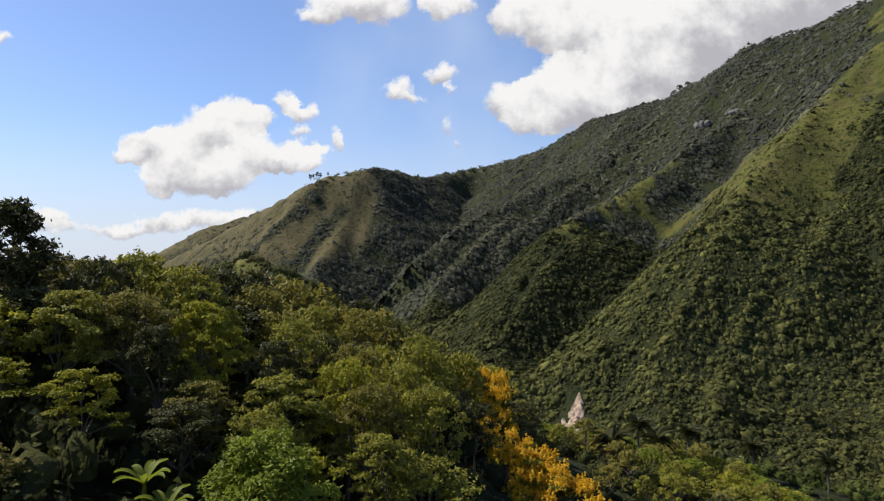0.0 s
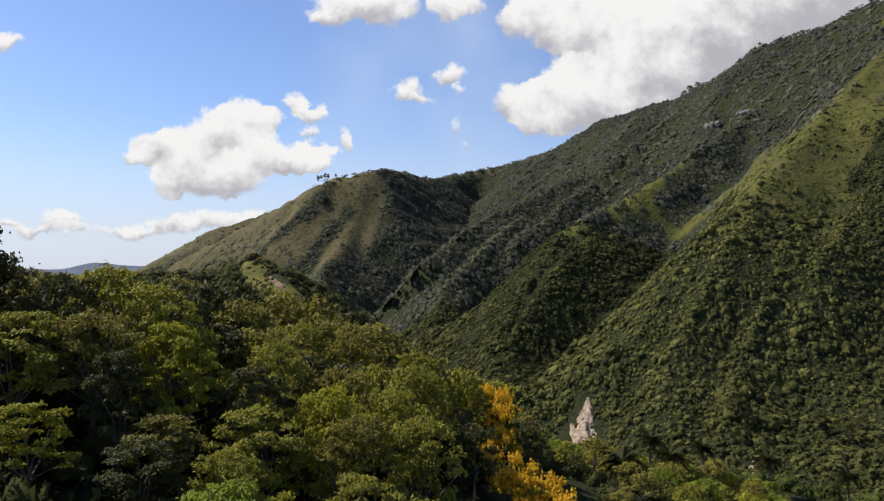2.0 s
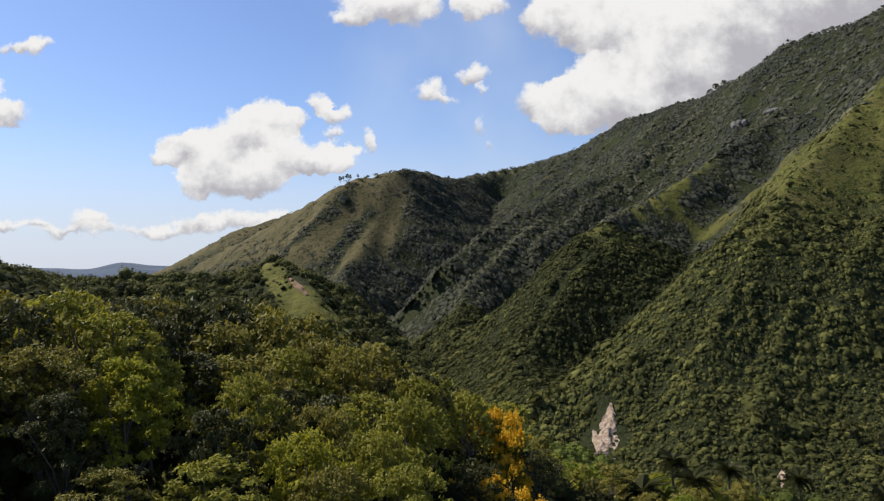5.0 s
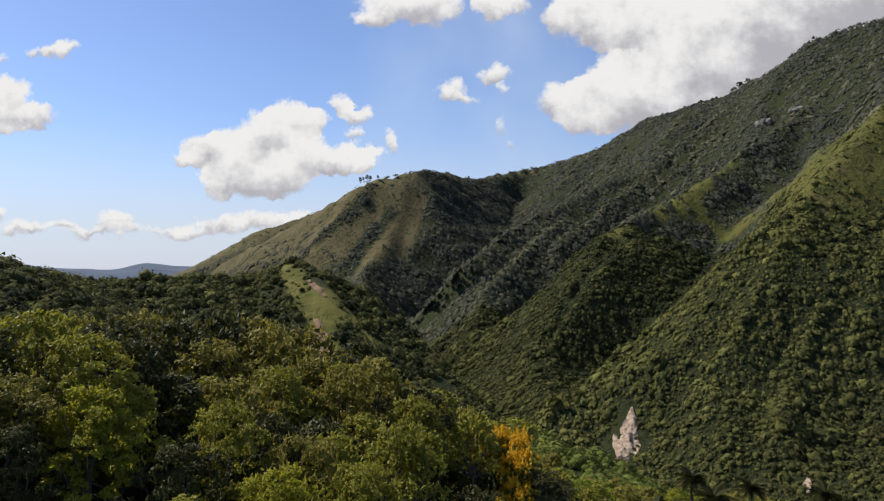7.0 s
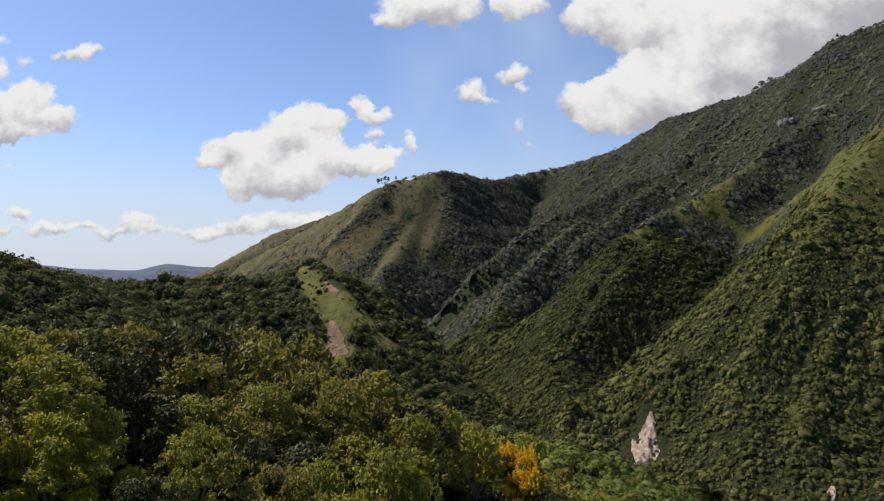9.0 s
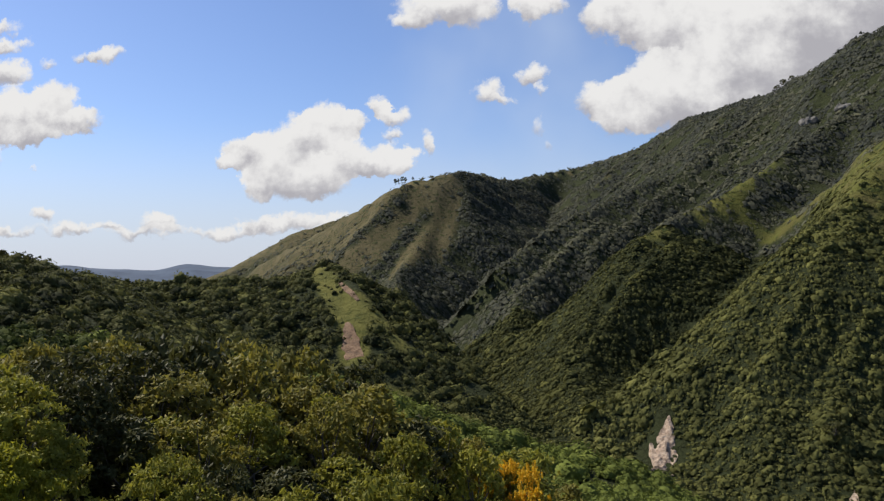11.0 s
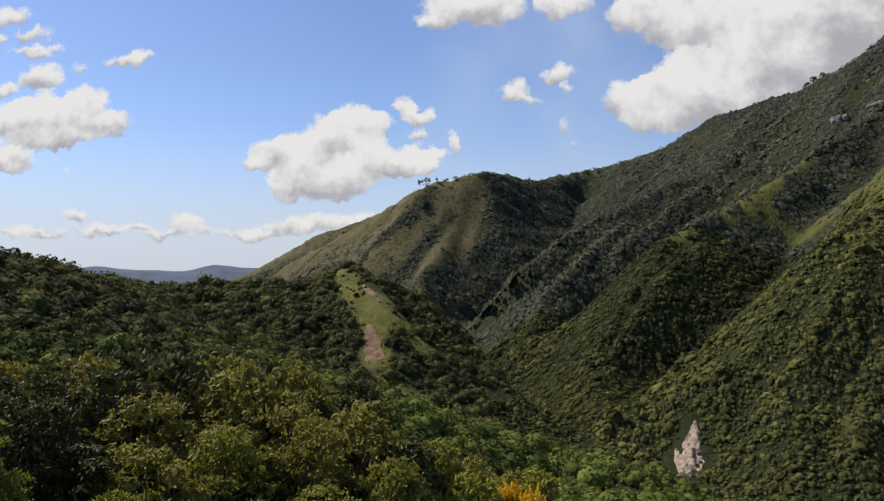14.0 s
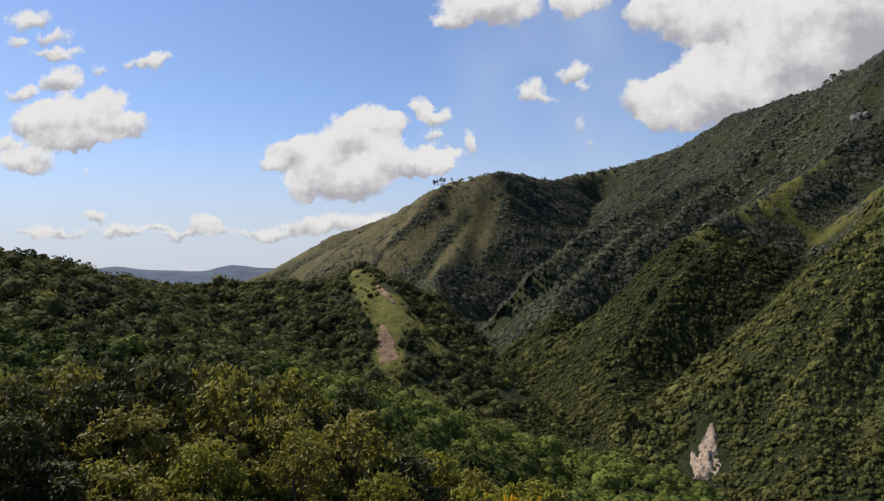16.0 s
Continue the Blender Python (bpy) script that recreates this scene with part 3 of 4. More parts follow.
def crown_points(rng, lobes, count, flat=0.60, twig=5, spread=0.12):
    """Leaves in tufts of twig round the lobes: places, directions and the number of each one's lobe."""
    sizes = np.array([s for _, s in lobes])
    tufts = count // twig
    pick = rng.choice(len(lobes), tufts, p=sizes ** 2 / (sizes ** 2).sum())
    way = rng.normal(size=(tufts, 3))
    way /= np.linalg.norm(way, axis=1, keepdims=True)
    low = way[:, 2] < -0.25
    way[low, 2] *= -0.6
    c = np.array([c for c, _ in lobes])[pick] + way * sizes[pick, None] * rng.uniform(0.60, 1.08, (tufts, 1)) * np.array([1, 1, flat])
    p = np.repeat(c, twig, 0) + rng.normal(size=(tufts * twig, 3)) * spread * np.array([1, 1, 0.6])
    nrm = np.repeat(way, twig, 0) * 0.8 + np.array([0, 0, 0.8]) + rng.normal(size=(tufts * twig, 3)) * 0.55
    return p, nrm / np.linalg.norm(nrm, axis=1, keepdims=True), np.repeat(pick, twig)


def tree_meshes(seed, radius, height, leaves, leaf, mat, stem=5.0, lobes=15, dense=False):
    """Trunk with limbs and a leafy crown: two meshes. The crown starts at stem."""
    rng = np.random.default_rng(seed)
    lobes = crown_lobes(rng, radius, height, lobes, dense)
    p, n, lobe = crown_points(rng, lobes, leaves, 0.80 if dense else 0.58, 5, leaf * 0.45)
    p[:, 2] += stem
    verts, faces = leaf_cards(rng, p, n, leaf, leaf * 0.55, 0.15)
    crown = mesh_from("crown", verts, faces, mat, False, hue=np.repeat(rng.normal(0.56, 0.13, len(lobes))[lobe], 4))
    lean = rng.uniform(-0.4, 0.4, 2)
    fork = (lean[0], lean[1], stem * 0.9)
    wood = [([(0, 0, -1.2), (lean[0] * 0.4, lean[1] * 0.4, stem * 0.45), fork], [0.22, 0.15, 0.12], 6)]
    for c, s in lobes[::6]:
        end = c + np.array([0, 0, stem])
        mid = (np.array(fork) + end) / 2 + rng.uniform(-0.3, 0.3, 3)
        wood.append(([fork, tuple(mid), tuple(end)], [0.08, 0.05, 0.02], 4))
    return tubes("trunk", wood, BARK), crown


def tree_kind(seed, radius, height, leaves, leaf, key, stem, label, category="tree", group="", lobes=15, dense=False):
    """A tree built once at the origin; plant() sets copies and the first itself."""
    trunk, crown = tree_meshes(seed, radius, height, leaves, leaf, LEAF[key], stem, lobes, dense)
    return {"trunk": trunk, "crown": crown, "label": label, "category": category, "group": group, "tall": stem + height * 0.95, "radius": radius}


def plant(kind, x, y, z, turn=0.0, size=1.0, tall=1.0, name="broadleaf_tree"):
    root = tagged(new(name), kind["label"], kind["category"], kind["group"])
    root.matrix_basis = pose(x, y, z, 0, 0, turn) @ Matrix.Diagonal((size, size, size * tall, 1))
    part("trunk", kind["trunk"], root, "brown bark trunk with spreading limbs")
    part("crown", kind["crown"], root)
    return root


def ground_at(x, y):
    return float(land(np.array([x]), np.array([y]))[0])


GROUP = "trees of the near hillside"
KINDS = {}
for key, colour in (("green", "leafy mid-green broadleaf tree on the near slope"), ("lime", "sunlit yellow-green broadleaf tree on the near slope"),
                    ("dark", "dark green dense broadleaf tree on the near slope"), ("olive", "olive brown-green broadleaf tree on the near slope"),
                    ("silver", "pale grey-green broadleaf tree on the near slope"), ("fresh", "fresh green low bushy tree on the bench")):
    for grade, leaves, leaf in (("close", 4800, 0.22), ("near", 1600, 0.37), ("far", 740, 0.56)):
        KINDS[key, grade] = [tree_kind(100 + 7 * i + len(key), r, h, leaves, leaf, key, s, colour, group=GROUP, lobes=n)
                             for i, (r, h, s, n) in enumerate(((3.1, 5.2, 2.6, 58), (2.6, 5.4, 3.0, 48), (3.4, 4.4, 3.2, 64)))]


# ---- flowering trees ----
def flowering_kind(seed, radius, height, stem, leaves, spikes):
    rng = np.random.default_rng(seed)
    lobes = crown_lobes(rng, radius, height, 10)
    p, n, lobe = crown_points(rng, lobes, leaves)
    p[:, 2] += stem
    verts, faces = leaf_cards(rng, p, n, 0.42, 0.22, 0.15)
    crown = mesh_from("crown", verts, faces, LEAF["green"], False, hue=np.full(len(verts), 0.4))
    q, m, lobe = crown_points(rng, lobes, spikes, 0.75, 3, 0.3)
    q[:, 2] += stem + 0.10
    pieces, tris, base = [], [], 0
    for c in q:
        tall = rng.uniform(0.45, 0.85)
        count = 7
        h = rng.uniform(0, 1, count)
        w = rng.uniform(0, 6.28, count)
        rad = 0.17 * (1.1 - h)
        cc = c + np.stack([rad * np.cos(w), rad * np.sin(w), h * tall], 1)
        nn = np.stack([np.cos(w), np.sin(w), np.full(count, 0.5)], 1)
        v, f = leaf_cards(rng, cc, nn / np.linalg.norm(nn, axis=1, keepdims=True), 0.24, 0.17)
        pieces.append(v)
        tris.append(f + base)
        base += len(v)
    bloom = mesh_from("blossom", np.concatenate(pieces), np.concatenate(tris), BLOOM, False, hue=np.full(base, 0.5))
    wood = [([(0, 0, -1.0), (0.2, 0.1, stem * 0.5), (0.1, 0, stem)], [0.16, 0.12, 0.09], 6)]
    wood += [([(0.1, 0, stem), tuple(c * 0.5 + np.array([0, 0, stem])), tuple(c + np.array([0, 0, stem]))], [0.07, 0.05, 0.02], 4) for c, s in lobes]
    return {"trunk": tubes("trunk", wood, BARK), "crown": crown, "blossom": bloom}


FLOWERING = [flowering_kind(51, 2.3, 2.6, 3.2, 2000, 300), flowering_kind(52, 2.1, 2.4, 2.8, 1800, 230), flowering_kind(53, 2.9, 2.6, 2.6, 2400, 400)]
# place, crown top height, kind, size
BLOOMING = [(4.2, 78.0, -10.8, 2, 1.0), (5.2, 75.8, -12.0, 1, 0.8), (5.2, 71.5, -12.9, 1, 0.9), (3.6, 68.5, -13.4, 1, 0.7), (1.8, 64.6, -12.6, 0, 0.9),
            (5.0, 65.2, -13.9, 2, 0.9), (6.5, 62.8, -14.5, 2, 1.0), (7.7, 60.3, -15.6, 2, 1.0), (9.4, 58.8, -16.4, 2, 1.0), (6.5, 58.1, -16.5, 1, 0.9)]
for x, y, top, i, size in BLOOMING:
    root = tagged(new("flowering_tree"), "tree covered in upright golden-yellow flower spikes", "flowering tree", "golden flowering trees on the slope")
    tall = top - 0.9 - ground_at(x, y)
    full = (5.9, 5.2, 5.1)[i]
    root.matrix_basis = pose(x, y, ground_at(x, y), 0, 0, 70 * x) @ Matrix.Diagonal((size, size, tall / full, 1))
    part("trunk", FLOWERING[i]["trunk"], root)
    part("crown", FLOWERING[i]["crown"], root)
    part("blossom", FLOWERING[i]["blossom"], root, "golden-yellow flower spikes")


# ---- palms ----
def frond_mesh(seed, length=2.5):
    """A drooping feather frond: a rib with leaflets on both sides, along +x."""
    rng = np.random.default_rng(seed)
    verts, faces = [], []
    steps = 26
    for k in range(steps):
        t = (k + 0.5) / steps
        rib = np.array([length * t * (1 - 0.12 * t), 0, 0.85 * t - 2.1 * t * t]) * np.array([1, 1, length / 2.5])
        size = 0.75 * math.sin(math.pi * min(1, 0.15 + 0.85 * t)) + 0.12
        for s in (-1, 1):
            tip = rib + np.array([0.22, s * size * 0.9, -0.40 * size]) + rng.uniform(-0.05, 0.05, 3)
            o = len(verts)
            verts += [rib + [0.065, 0, 0.02], tip, rib - [0.065, 0, 0.0]]
            faces.append((o, o + 1, o + 2))
    for k in range(6):
        for t in (k / 6, (k + 1) / 6):
            rib = np.array([length * t * (1 - 0.12 * t), 0, 0.85 * t - 2.1 * t * t]) * np.array([1, 1, length / 2.5])
            verts += [rib + [0, 0.025, 0], rib - [0, 0.025, 0]]
        o = len(verts) - 4
        faces += [(o, o + 1, o + 3), (o, o + 3, o + 2)]
    return mesh_from("frond", np.array(verts), np.array(faces), LEAF["palm"], False, hue=np.full(len(verts), 0.4))


FRONDS = [frond_mesh(5), frond_mesh(6, 2.2)]
PALM_STEM = tubes("trunk", [([(0, 0, -1), (0.05, 0, 0.3), (0.12, 0.05, 0.6), (0.1, 0.05, 1.0)], [0.2, 0.19, 0.17, 0.12], 8)], BARK)


def palm(x, y, top, size=1.0, turn=0.0):
    z = ground_at(x, y)
    root = tagged(new("palm_tree"), "feather palm with drooping dark green fronds", "palm", "palms below the slope")
    root.matrix_basis = pose(x, y, z, 0, 0, turn)
    tall = max(2.0, top - z - 0.6)
    part("trunk", PALM_STEM, root, "slender grey palm trunk", Matrix.Diagonal((1, 1, tall, 1)))
    for k in range(25):
        tilt = -68 + 92 * ((k * 7) % 25) / 24
        part("frond", FRONDS[k % 2], root, "", pose(0.1, 0.05, tall, 0, tilt * 0.9, 137.5 * k) @ Matrix.Scale(size * 1.15, 4))
    return root


PALMS = [(18.2, 82.8, -19.0, 1.0), (28.4, 101.4, -23.2, 1.0), (54.4, 133.8, -32.2, 1.0), (66.1, 130.6, -34.2, 1.0),
         (26.9, 104.8, -21.8, 0.85), (34.6, 107.4, -23.6, 0.85), (60.0, 150.0, -37.0, 1.0)]
for i, (x, y, top, size) in enumerate(PALMS):
    palm(x, y, top, size, 40 * i)


# ---- broadleaf trees of the near slope ----
rng = np.random.default_rng(17)


def scatter(rng, cell, r0, r1, left, right):
    """Jittered places in a sector of the plan round the origin: bearings in degrees to the left."""
    n = int(r1 / cell) + 1
    ix, iy = np.meshgrid(np.arange(-n, n), np.arange(-n, n))
    x = (ix.ravel() + rng.uniform(0.08, 0.92, ix.size)) * cell
    y = (iy.ravel() + rng.uniform(0.08, 0.92, ix.size)) * cell
    r, b = np.hypot(x, y), np.degrees(np.arctan2(-x, y))
    ok = (r >= r0) & (r < r1) & (b < left) & (b > -right)
    return x[ok], y[ok]


def canopy_top(x, y):
    """Height of the tops of the near trees: level along the ridge, falling away down its flank."""
    return np.interp(x, [-60, -30, -18, -12, -6, -1, 3, 6], [2.6, 0.9, 0.3, -3.0, -4.6, -6.8, -10.2, -13.0]) + 0.4 - 0.55 * np.maximum(46 - y, 0) - 0.16 * np.maximum(y - 84, 0)


x, y = scatter(rng, 4.0, 20, 135, 50, 40)
clear = np.ones(len(x), bool)
for bx, by, *_ in BLOOMING + PALMS:
    clear &= np.hypot(x - bx, y - by) > 1.9
x, y = x[clear], y[clear]
clear = (np.hypot(x, y) > 29) & (np.hypot(x + 7.2, y - 30.5) > 5.5) & (np.hypot(x + 12.9, y - 33.5) > 4.5) & ~((x > 3) & (x < 14) & (y > 47) & (y < 82)) & ~((x > 1.5) & (x < 0.25 * y) & (y < 60) & (y > 30))
x, y = x[clear], y[clear]
rank = np.argsort(np.minimum(np.hypot(x, y) - 24, np.hypot(x + 8, y - 55)))
x, y = x[rank], y[rank]
z = land(x, y)
patch = fractal(x, y, 16, 601, 2)
NEAR_COUNT = 290
CHOICE = ("green", "olive", "green", "olive", "green", "dark", "olive", "green", "silver", "lime")
for k in range(NEAR_COUNT):
    away = math.hypot(x[k] - 5, y[k] - 14)
    grade = "close" if away < 41 else "near" if away < 58 else "far"
    pick = int(np.clip((patch[k] + 1.1) / 2.2 * 5 + rng.uniform(0, 5), 0, 9.99))
    # darker kinds on the left: a passing shade put into leaf colour
    key = ("dark", "olive", "green", "olive")[k % 4] if x[k] < -9 and y[k] > 46 and pick % 4 else CHOICE[pick]
    key = ("green", "olive", "lime", "dark", "green")[k % 5] if x[k] < -4 and y[k] < 46 else key
    key = ("dark", "olive", "green", "dark", "olive")[k % 5] if x[k] < -14 and y[k] > 50 else key
    key = "olive" if key == "silver" and y[k] > 42 else key
    key = "olive" if key == "lime" and x[k] < -4 and y[k] > 50 else key
    kind = KINDS[key, grade][k % 3]
    size, tall = rng.uniform(0.72, 1.08), rng.uniform(0.85, 1.12)
    if x[k] > 12:
        size *= 0.55      # lower growth round the palms
    elif x[k] > 6 and y[k] > 80:
        size *= 0.70
    elif -3 < x[k] < 4 and y[k] > 56:
        size *= 0.78      # low beside the flowering trees
    if x[k] < 6 and y[k] < 84:
        high = float(canopy_top(x[k], y[k])) + rng.uniform(-1.7, 0.5) - z[k]
        size = min(size, max(high, 2.5) / (kind["tall"] * 0.62))
        tall = min(max(high / (kind["tall"] * size), 0.55), 1.5)
    plant(kind, x[k], y[k], z[k], rng.uniform(0, 360), size, tall)

# low bushy trees on the bench below, round the palms
bench = np.nonzero((np.arange(len(x)) >= NEAR_COUNT) & (x > 6) & (np.hypot(x, y) < 150))[0]
bench = bench[np.argsort(np.hypot(x[bench] - 26, y[bench] - 98))]
for n, k in enumerate(bench[:95]):
    key = ("green", "lime", "olive", "green", "fresh")[n % 5]
    plant(KINDS[key, "far"][n % 3], x[k], y[k], z[k] - 0.5, 61 * n, 0.50 + 0.25 * ((n * 7) % 5) / 5, 0.9)
rest = np.setdiff1d(np.arange(NEAR_COUNT, len(x)), bench)

# single trees that stand out
plant(KINDS["dark", "close"][0], 7.6, 75.0, ground_at(7.6, 75.0), 20, 0.85, 0.95)
BIG_DARK = tree_kind(77, 3.6, 8.2, 7000, 0.34, "dark", 3.0, "tall dark tree with a dense rounded crown", group=GROUP, lobes=40, dense=True)
plant(BIG_DARK, -27.6, 47.0, ground_at(-27.6, 47.0) - 0.3, 30, 1.0, 1.06)
for tx, ty, size in ((128, 346, 1.5), (160, 337, 1.5), (166, 322, 1.7), (176, 330, 1.2)):
    plant(KINDS["dark", "far"][2], tx, ty, ground_at(tx, ty) - 0.5, 31 * tx, size, 0.8)
PALE = tree_kind(78, 3.6, 4.6, 6500, 0.28, "fresh", 3.8, "bright green rounded tree low on the slope", group=GROUP, lobes=34, dense=True)
plant(PALE, -7.2, 30.5, -6.6 - 8.0, 0, 0.95, 1.0)


# ---- banana plant ----
def banana(x, y, top):
    rng = np.random.default_rng(9)
    z = ground_at(x, y)
    root = tagged(new("banana_plant"), "banana plant with long torn green leaves", "plant")
    root.matrix_basis = pose(x, y, z)
    tall = top - z - 1.5
    part("stem", tubes("stem", [([(0, 0, -0.5), (0, 0, tall * 0.6), (0.05, 0, tall)], [0.16, 0.13, 0.08], 8)], LEAF["fresh"]), root)
    for k in range(8):
        n = 8
        verts, faces = [], []
        for i in range(n + 1):
            t = i / n
            w = 0.19 * math.sin(math.pi * min(1, 0.08 + 0.92 * t)) + 0.02
            c = np.array([1.9 * t * (0.55 + 0.1 * (k % 3)), 0, 2.1 * t - 1.3 * t * t])
            verts += [c + [0, w, 0.05], c - [0, 0, 0.06], c + [0, -w, 0.05]]
            if i:
                o = 3 * (i - 1)
                faces += [(o, o + 1, o + 4, o + 3), (o + 1, o + 2, o + 5, o + 4)]
        me = mesh_from("leaf", np.array(verts), np.array(faces), LEAF["fresh"], True, hue=np.full(len(verts), 0.3))
        part("leaf", me, root, "", pose(0.05, 0, tall, 0, rng.uniform(-15, 15), 47 * k))


banana(-13.7, 34.4, -8.2)
banana(-12.2, 33.0, -9.0)


# ---- woods further off, one object for each belt ----
def dome(rng, rings, sides, rough_by):
    """An uneven rounded crown, about 1 wide and 1 tall, open below: vertices and triangles."""
    verts, tris = [(0.0, 0.0, 1.0)], []
    for k in range(1, rings + 1):
        up = 1.0 - 1.25 * k / rings
        r = math.sqrt(max(0.0, 1 - up * up)) * (0.9 if k == rings else 1.0)
        for i in range(sides):
            w = 2 * math.pi * (i + 0.5 * (k % 2)) / sides + rng.uniform(-0.25, 0.25)
            verts.append((r * math.cos(w), r * math.sin(w), up))
    for i in range(sides):
        n = (i + 1) % sides
        tris.append((0, 1 + i, 1 + n))
        for k in range(1, rings):
            a, b = 1 + (k - 1) * sides, 1 + k * sides
            tris += [(a + i, b + i, b + n), (a + i, b + n, a + n)]
    v = np.array(verts)
    v *= 1 + rng.uniform(-rough_by, rough_by, (len(v), 1))
    return v * [0.37, 0.37, 0.42] + [0, 0, 0.40], np.array(tris)


def sprays(rng, shards, size, loose=0.6):
    """Loose leaf sprays round a crown: triangles as vertices 3n x 3."""
    way = rng.normal(size=(shards, 3))
    way[:, 2] = np.abs(way[:, 2]) * 0.9 - 0.1
    way /= np.linalg.norm(way, axis=1, keepdims=True)
    lump = 0.92 + 0.16 * np.sin(3.1 * way[:, 0:1] + rng.uniform(0, 6)) * np.sin(4.0 * way[:, 1:2] + rng.uniform(0, 6))
    c = way * lump * rng.uniform(0.84, 1.06, (shards, 1)) * np.array([0.5, 0.5, 0.55]) + [0, 0, 0.41]
    nrm = way + rng.normal(size=(shards, 3)) * loose
    nrm /= np.linalg.norm(nrm, axis=1, keepdims=True)
    a = np.cross(nrm, rng.normal(size=(shards, 3)))
    a /= np.linalg.norm(a, axis=1, keepdims=True)
    b = np.cross(nrm, a)
    s = rng.uniform(0.6, 1.3, (shards, 1)) * size
    return np.stack([c + a * s, c - a * s * 0.5 + b * s * 0.8, c - a * s * 0.5 - b * s * 0.8], 1).reshape(-1, 3)


def belt(name, label, x, y, z, wide, tall, hue, form, seed, mat, lean=0.0):
    """Many crowns joined in one mesh. form: rings and sides of the crown, number and size of the sprays on it."""
    rng = np.random.default_rng(seed)
    rings, sides, shards, size = form
    shapes, faces = [], None
    for _ in range(16):
        v, f = dome(rng, rings, sides, 0.20)
        w = sprays(rng, shards, size, 0.5 if shards > 40 else 0.6)
        faces = np.concatenate([f, np.arange(3 * shards).reshape(-1, 3) + len(v)])
        shapes.append(np.concatenate([v, w]))
    shapes = np.stack(shapes)
    base = shapes[rng.integers(0, len(shapes), len(x))]
    turn = rng.uniform(0, 2 * np.pi, len(x))
    c, s = np.cos(turn)[:, None], np.sin(turn)[:, None]
    vx = (base[..., 0] * c - base[..., 1] * s) * wide[:, None] + x[:, None]
    vy = (base[..., 0] * s + base[..., 1] * c) * wide[:, None] + y[:, None]
    # crowns lean into the slope, so that the canopy closes along it
    sx = np.clip((land(x + 2, y) - land(x - 2, y)) / 4, -1.2, 1.2) * lean
    sy = np.clip((land(x, y + 2) - land(x, y - 2)) / 4, -1.2, 1.2) * lean
    vz = base[..., 2] * tall[:, None] + z[:, None] + (vx - x[:, None]) * sx[:, None] + (vy - y[:, None]) * sy[:, None]
    verts = np.stack([vx, vy, vz], -1).reshape(-1, 3)
    per = shapes.shape[1]
    tris = (faces[None] + per * np.arange(len(x))[:, None, None]).reshape(-1, 3)
    ob = new(name, mesh_from(name, verts, tris, mat, True, hue=np.repeat(hue, per)))
    return tagged(ob, label, "woodland", kind="stuff")


def wood_belt(name, label, cell, r0, r1, left, right, form, seed, size, more=(), side=0, shelf=False):
    rng = np.random.default_rng(seed)
    x, y = scatter(rng, cell, r0, r1, left, right)
    if len(more):
        x, y = np.concatenate([x, more[0]]), np.concatenate([y, more[1]])
    if side:
        ok = (x < -0.05 * y) == (side < 0)
        x, y = x[ok], y[ok]
    if r0 > 200 and r1 < 700:
        ok = ((along(LUSH, x, y)[0] < 34) & (y < 356)) == shelf
        x, y = x[ok], y[ok]
    z, w, green, dry = growth(x, y)
    forest = rng.uniform(0, 1, len(x)) < w * 1.25
    shrub = ~forest & (rng.uniform(0, 1, len(x)) < np.where(fractal(x, y, 28, 551, 2) > 0.15, 0.42, 0.25 if side else 0.07))
    keep = (forest | shrub) & open_ground(x, y)
    # woods stop a little behind the crest of the mountain
    keep &= x < np.interp(y, [600, 664, 780, 869, 925, 993, 1075, 1184, 1298, 1411, 1523, 1629], [560, 515, 465, 420, 380, 348, 332, 312, 273, 233, 182, 139]) + 25
    x, y, z, green, shrub = x[keep], y[keep], z[keep], green[keep], shrub[keep]
    n = len(x)
    wide = size * np.clip(np.exp(rng.normal(-0.15, 0.50, n)), 0.35, 2.4 if side > 0 else 1.9)
    if side > 0:      # patches of taller and of lower brush
        wide = wide * np.clip(1.1 + 0.45 * fractal(x, y, 34, 777, 3), 0.85, 1.6)
    wide = wide * np.where((x < -0.05 * y) & (r0 < 200), 1.25, 1.0)
    wide = wide * np.where((x > 8) & (np.hypot(x, y) < 200), 0.5, 1.0)      # low bushes on the bench
    wide = np.where(shrub, wide * (rng.uniform(0.35, 0.8, n) if r0 > 600 else rng.uniform(0.3, 0.7, n)), wide)
    tall = wide * rng.uniform(0.65, 1.15, n) * (0.42 if r0 > 600 else 0.55 if side > 0 else 0.80) * np.where(rng.uniform(0, 1, n) < 0.1, 1.2, 1.0) + np.where(shrub, 0, 0.5)
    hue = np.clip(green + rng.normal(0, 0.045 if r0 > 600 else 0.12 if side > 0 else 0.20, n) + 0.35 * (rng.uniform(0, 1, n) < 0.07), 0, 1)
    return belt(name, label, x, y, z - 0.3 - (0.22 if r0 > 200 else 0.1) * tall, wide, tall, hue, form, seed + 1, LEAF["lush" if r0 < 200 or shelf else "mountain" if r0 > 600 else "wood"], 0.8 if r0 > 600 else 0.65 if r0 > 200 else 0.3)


# bare places on which nothing grows: x, y, half widths
BARE = [(-26.0, 420.0, 7.0, 13.0), (66.0, 380.0, 5.0, 8.0), (60.5, 366.0, 11.0, 12.0), (58.0, 352.0, 8.0, 8.0), (57.0, 342.0, 7.0, 6.0), (-97.0, 438.0, 7.0, 19.0), (-111.0, 493.0, 5.0, 14.0), (-37.0, 549.0, 4.0, 16.0), (125.0, 319.0, 3.0, 6.0)]


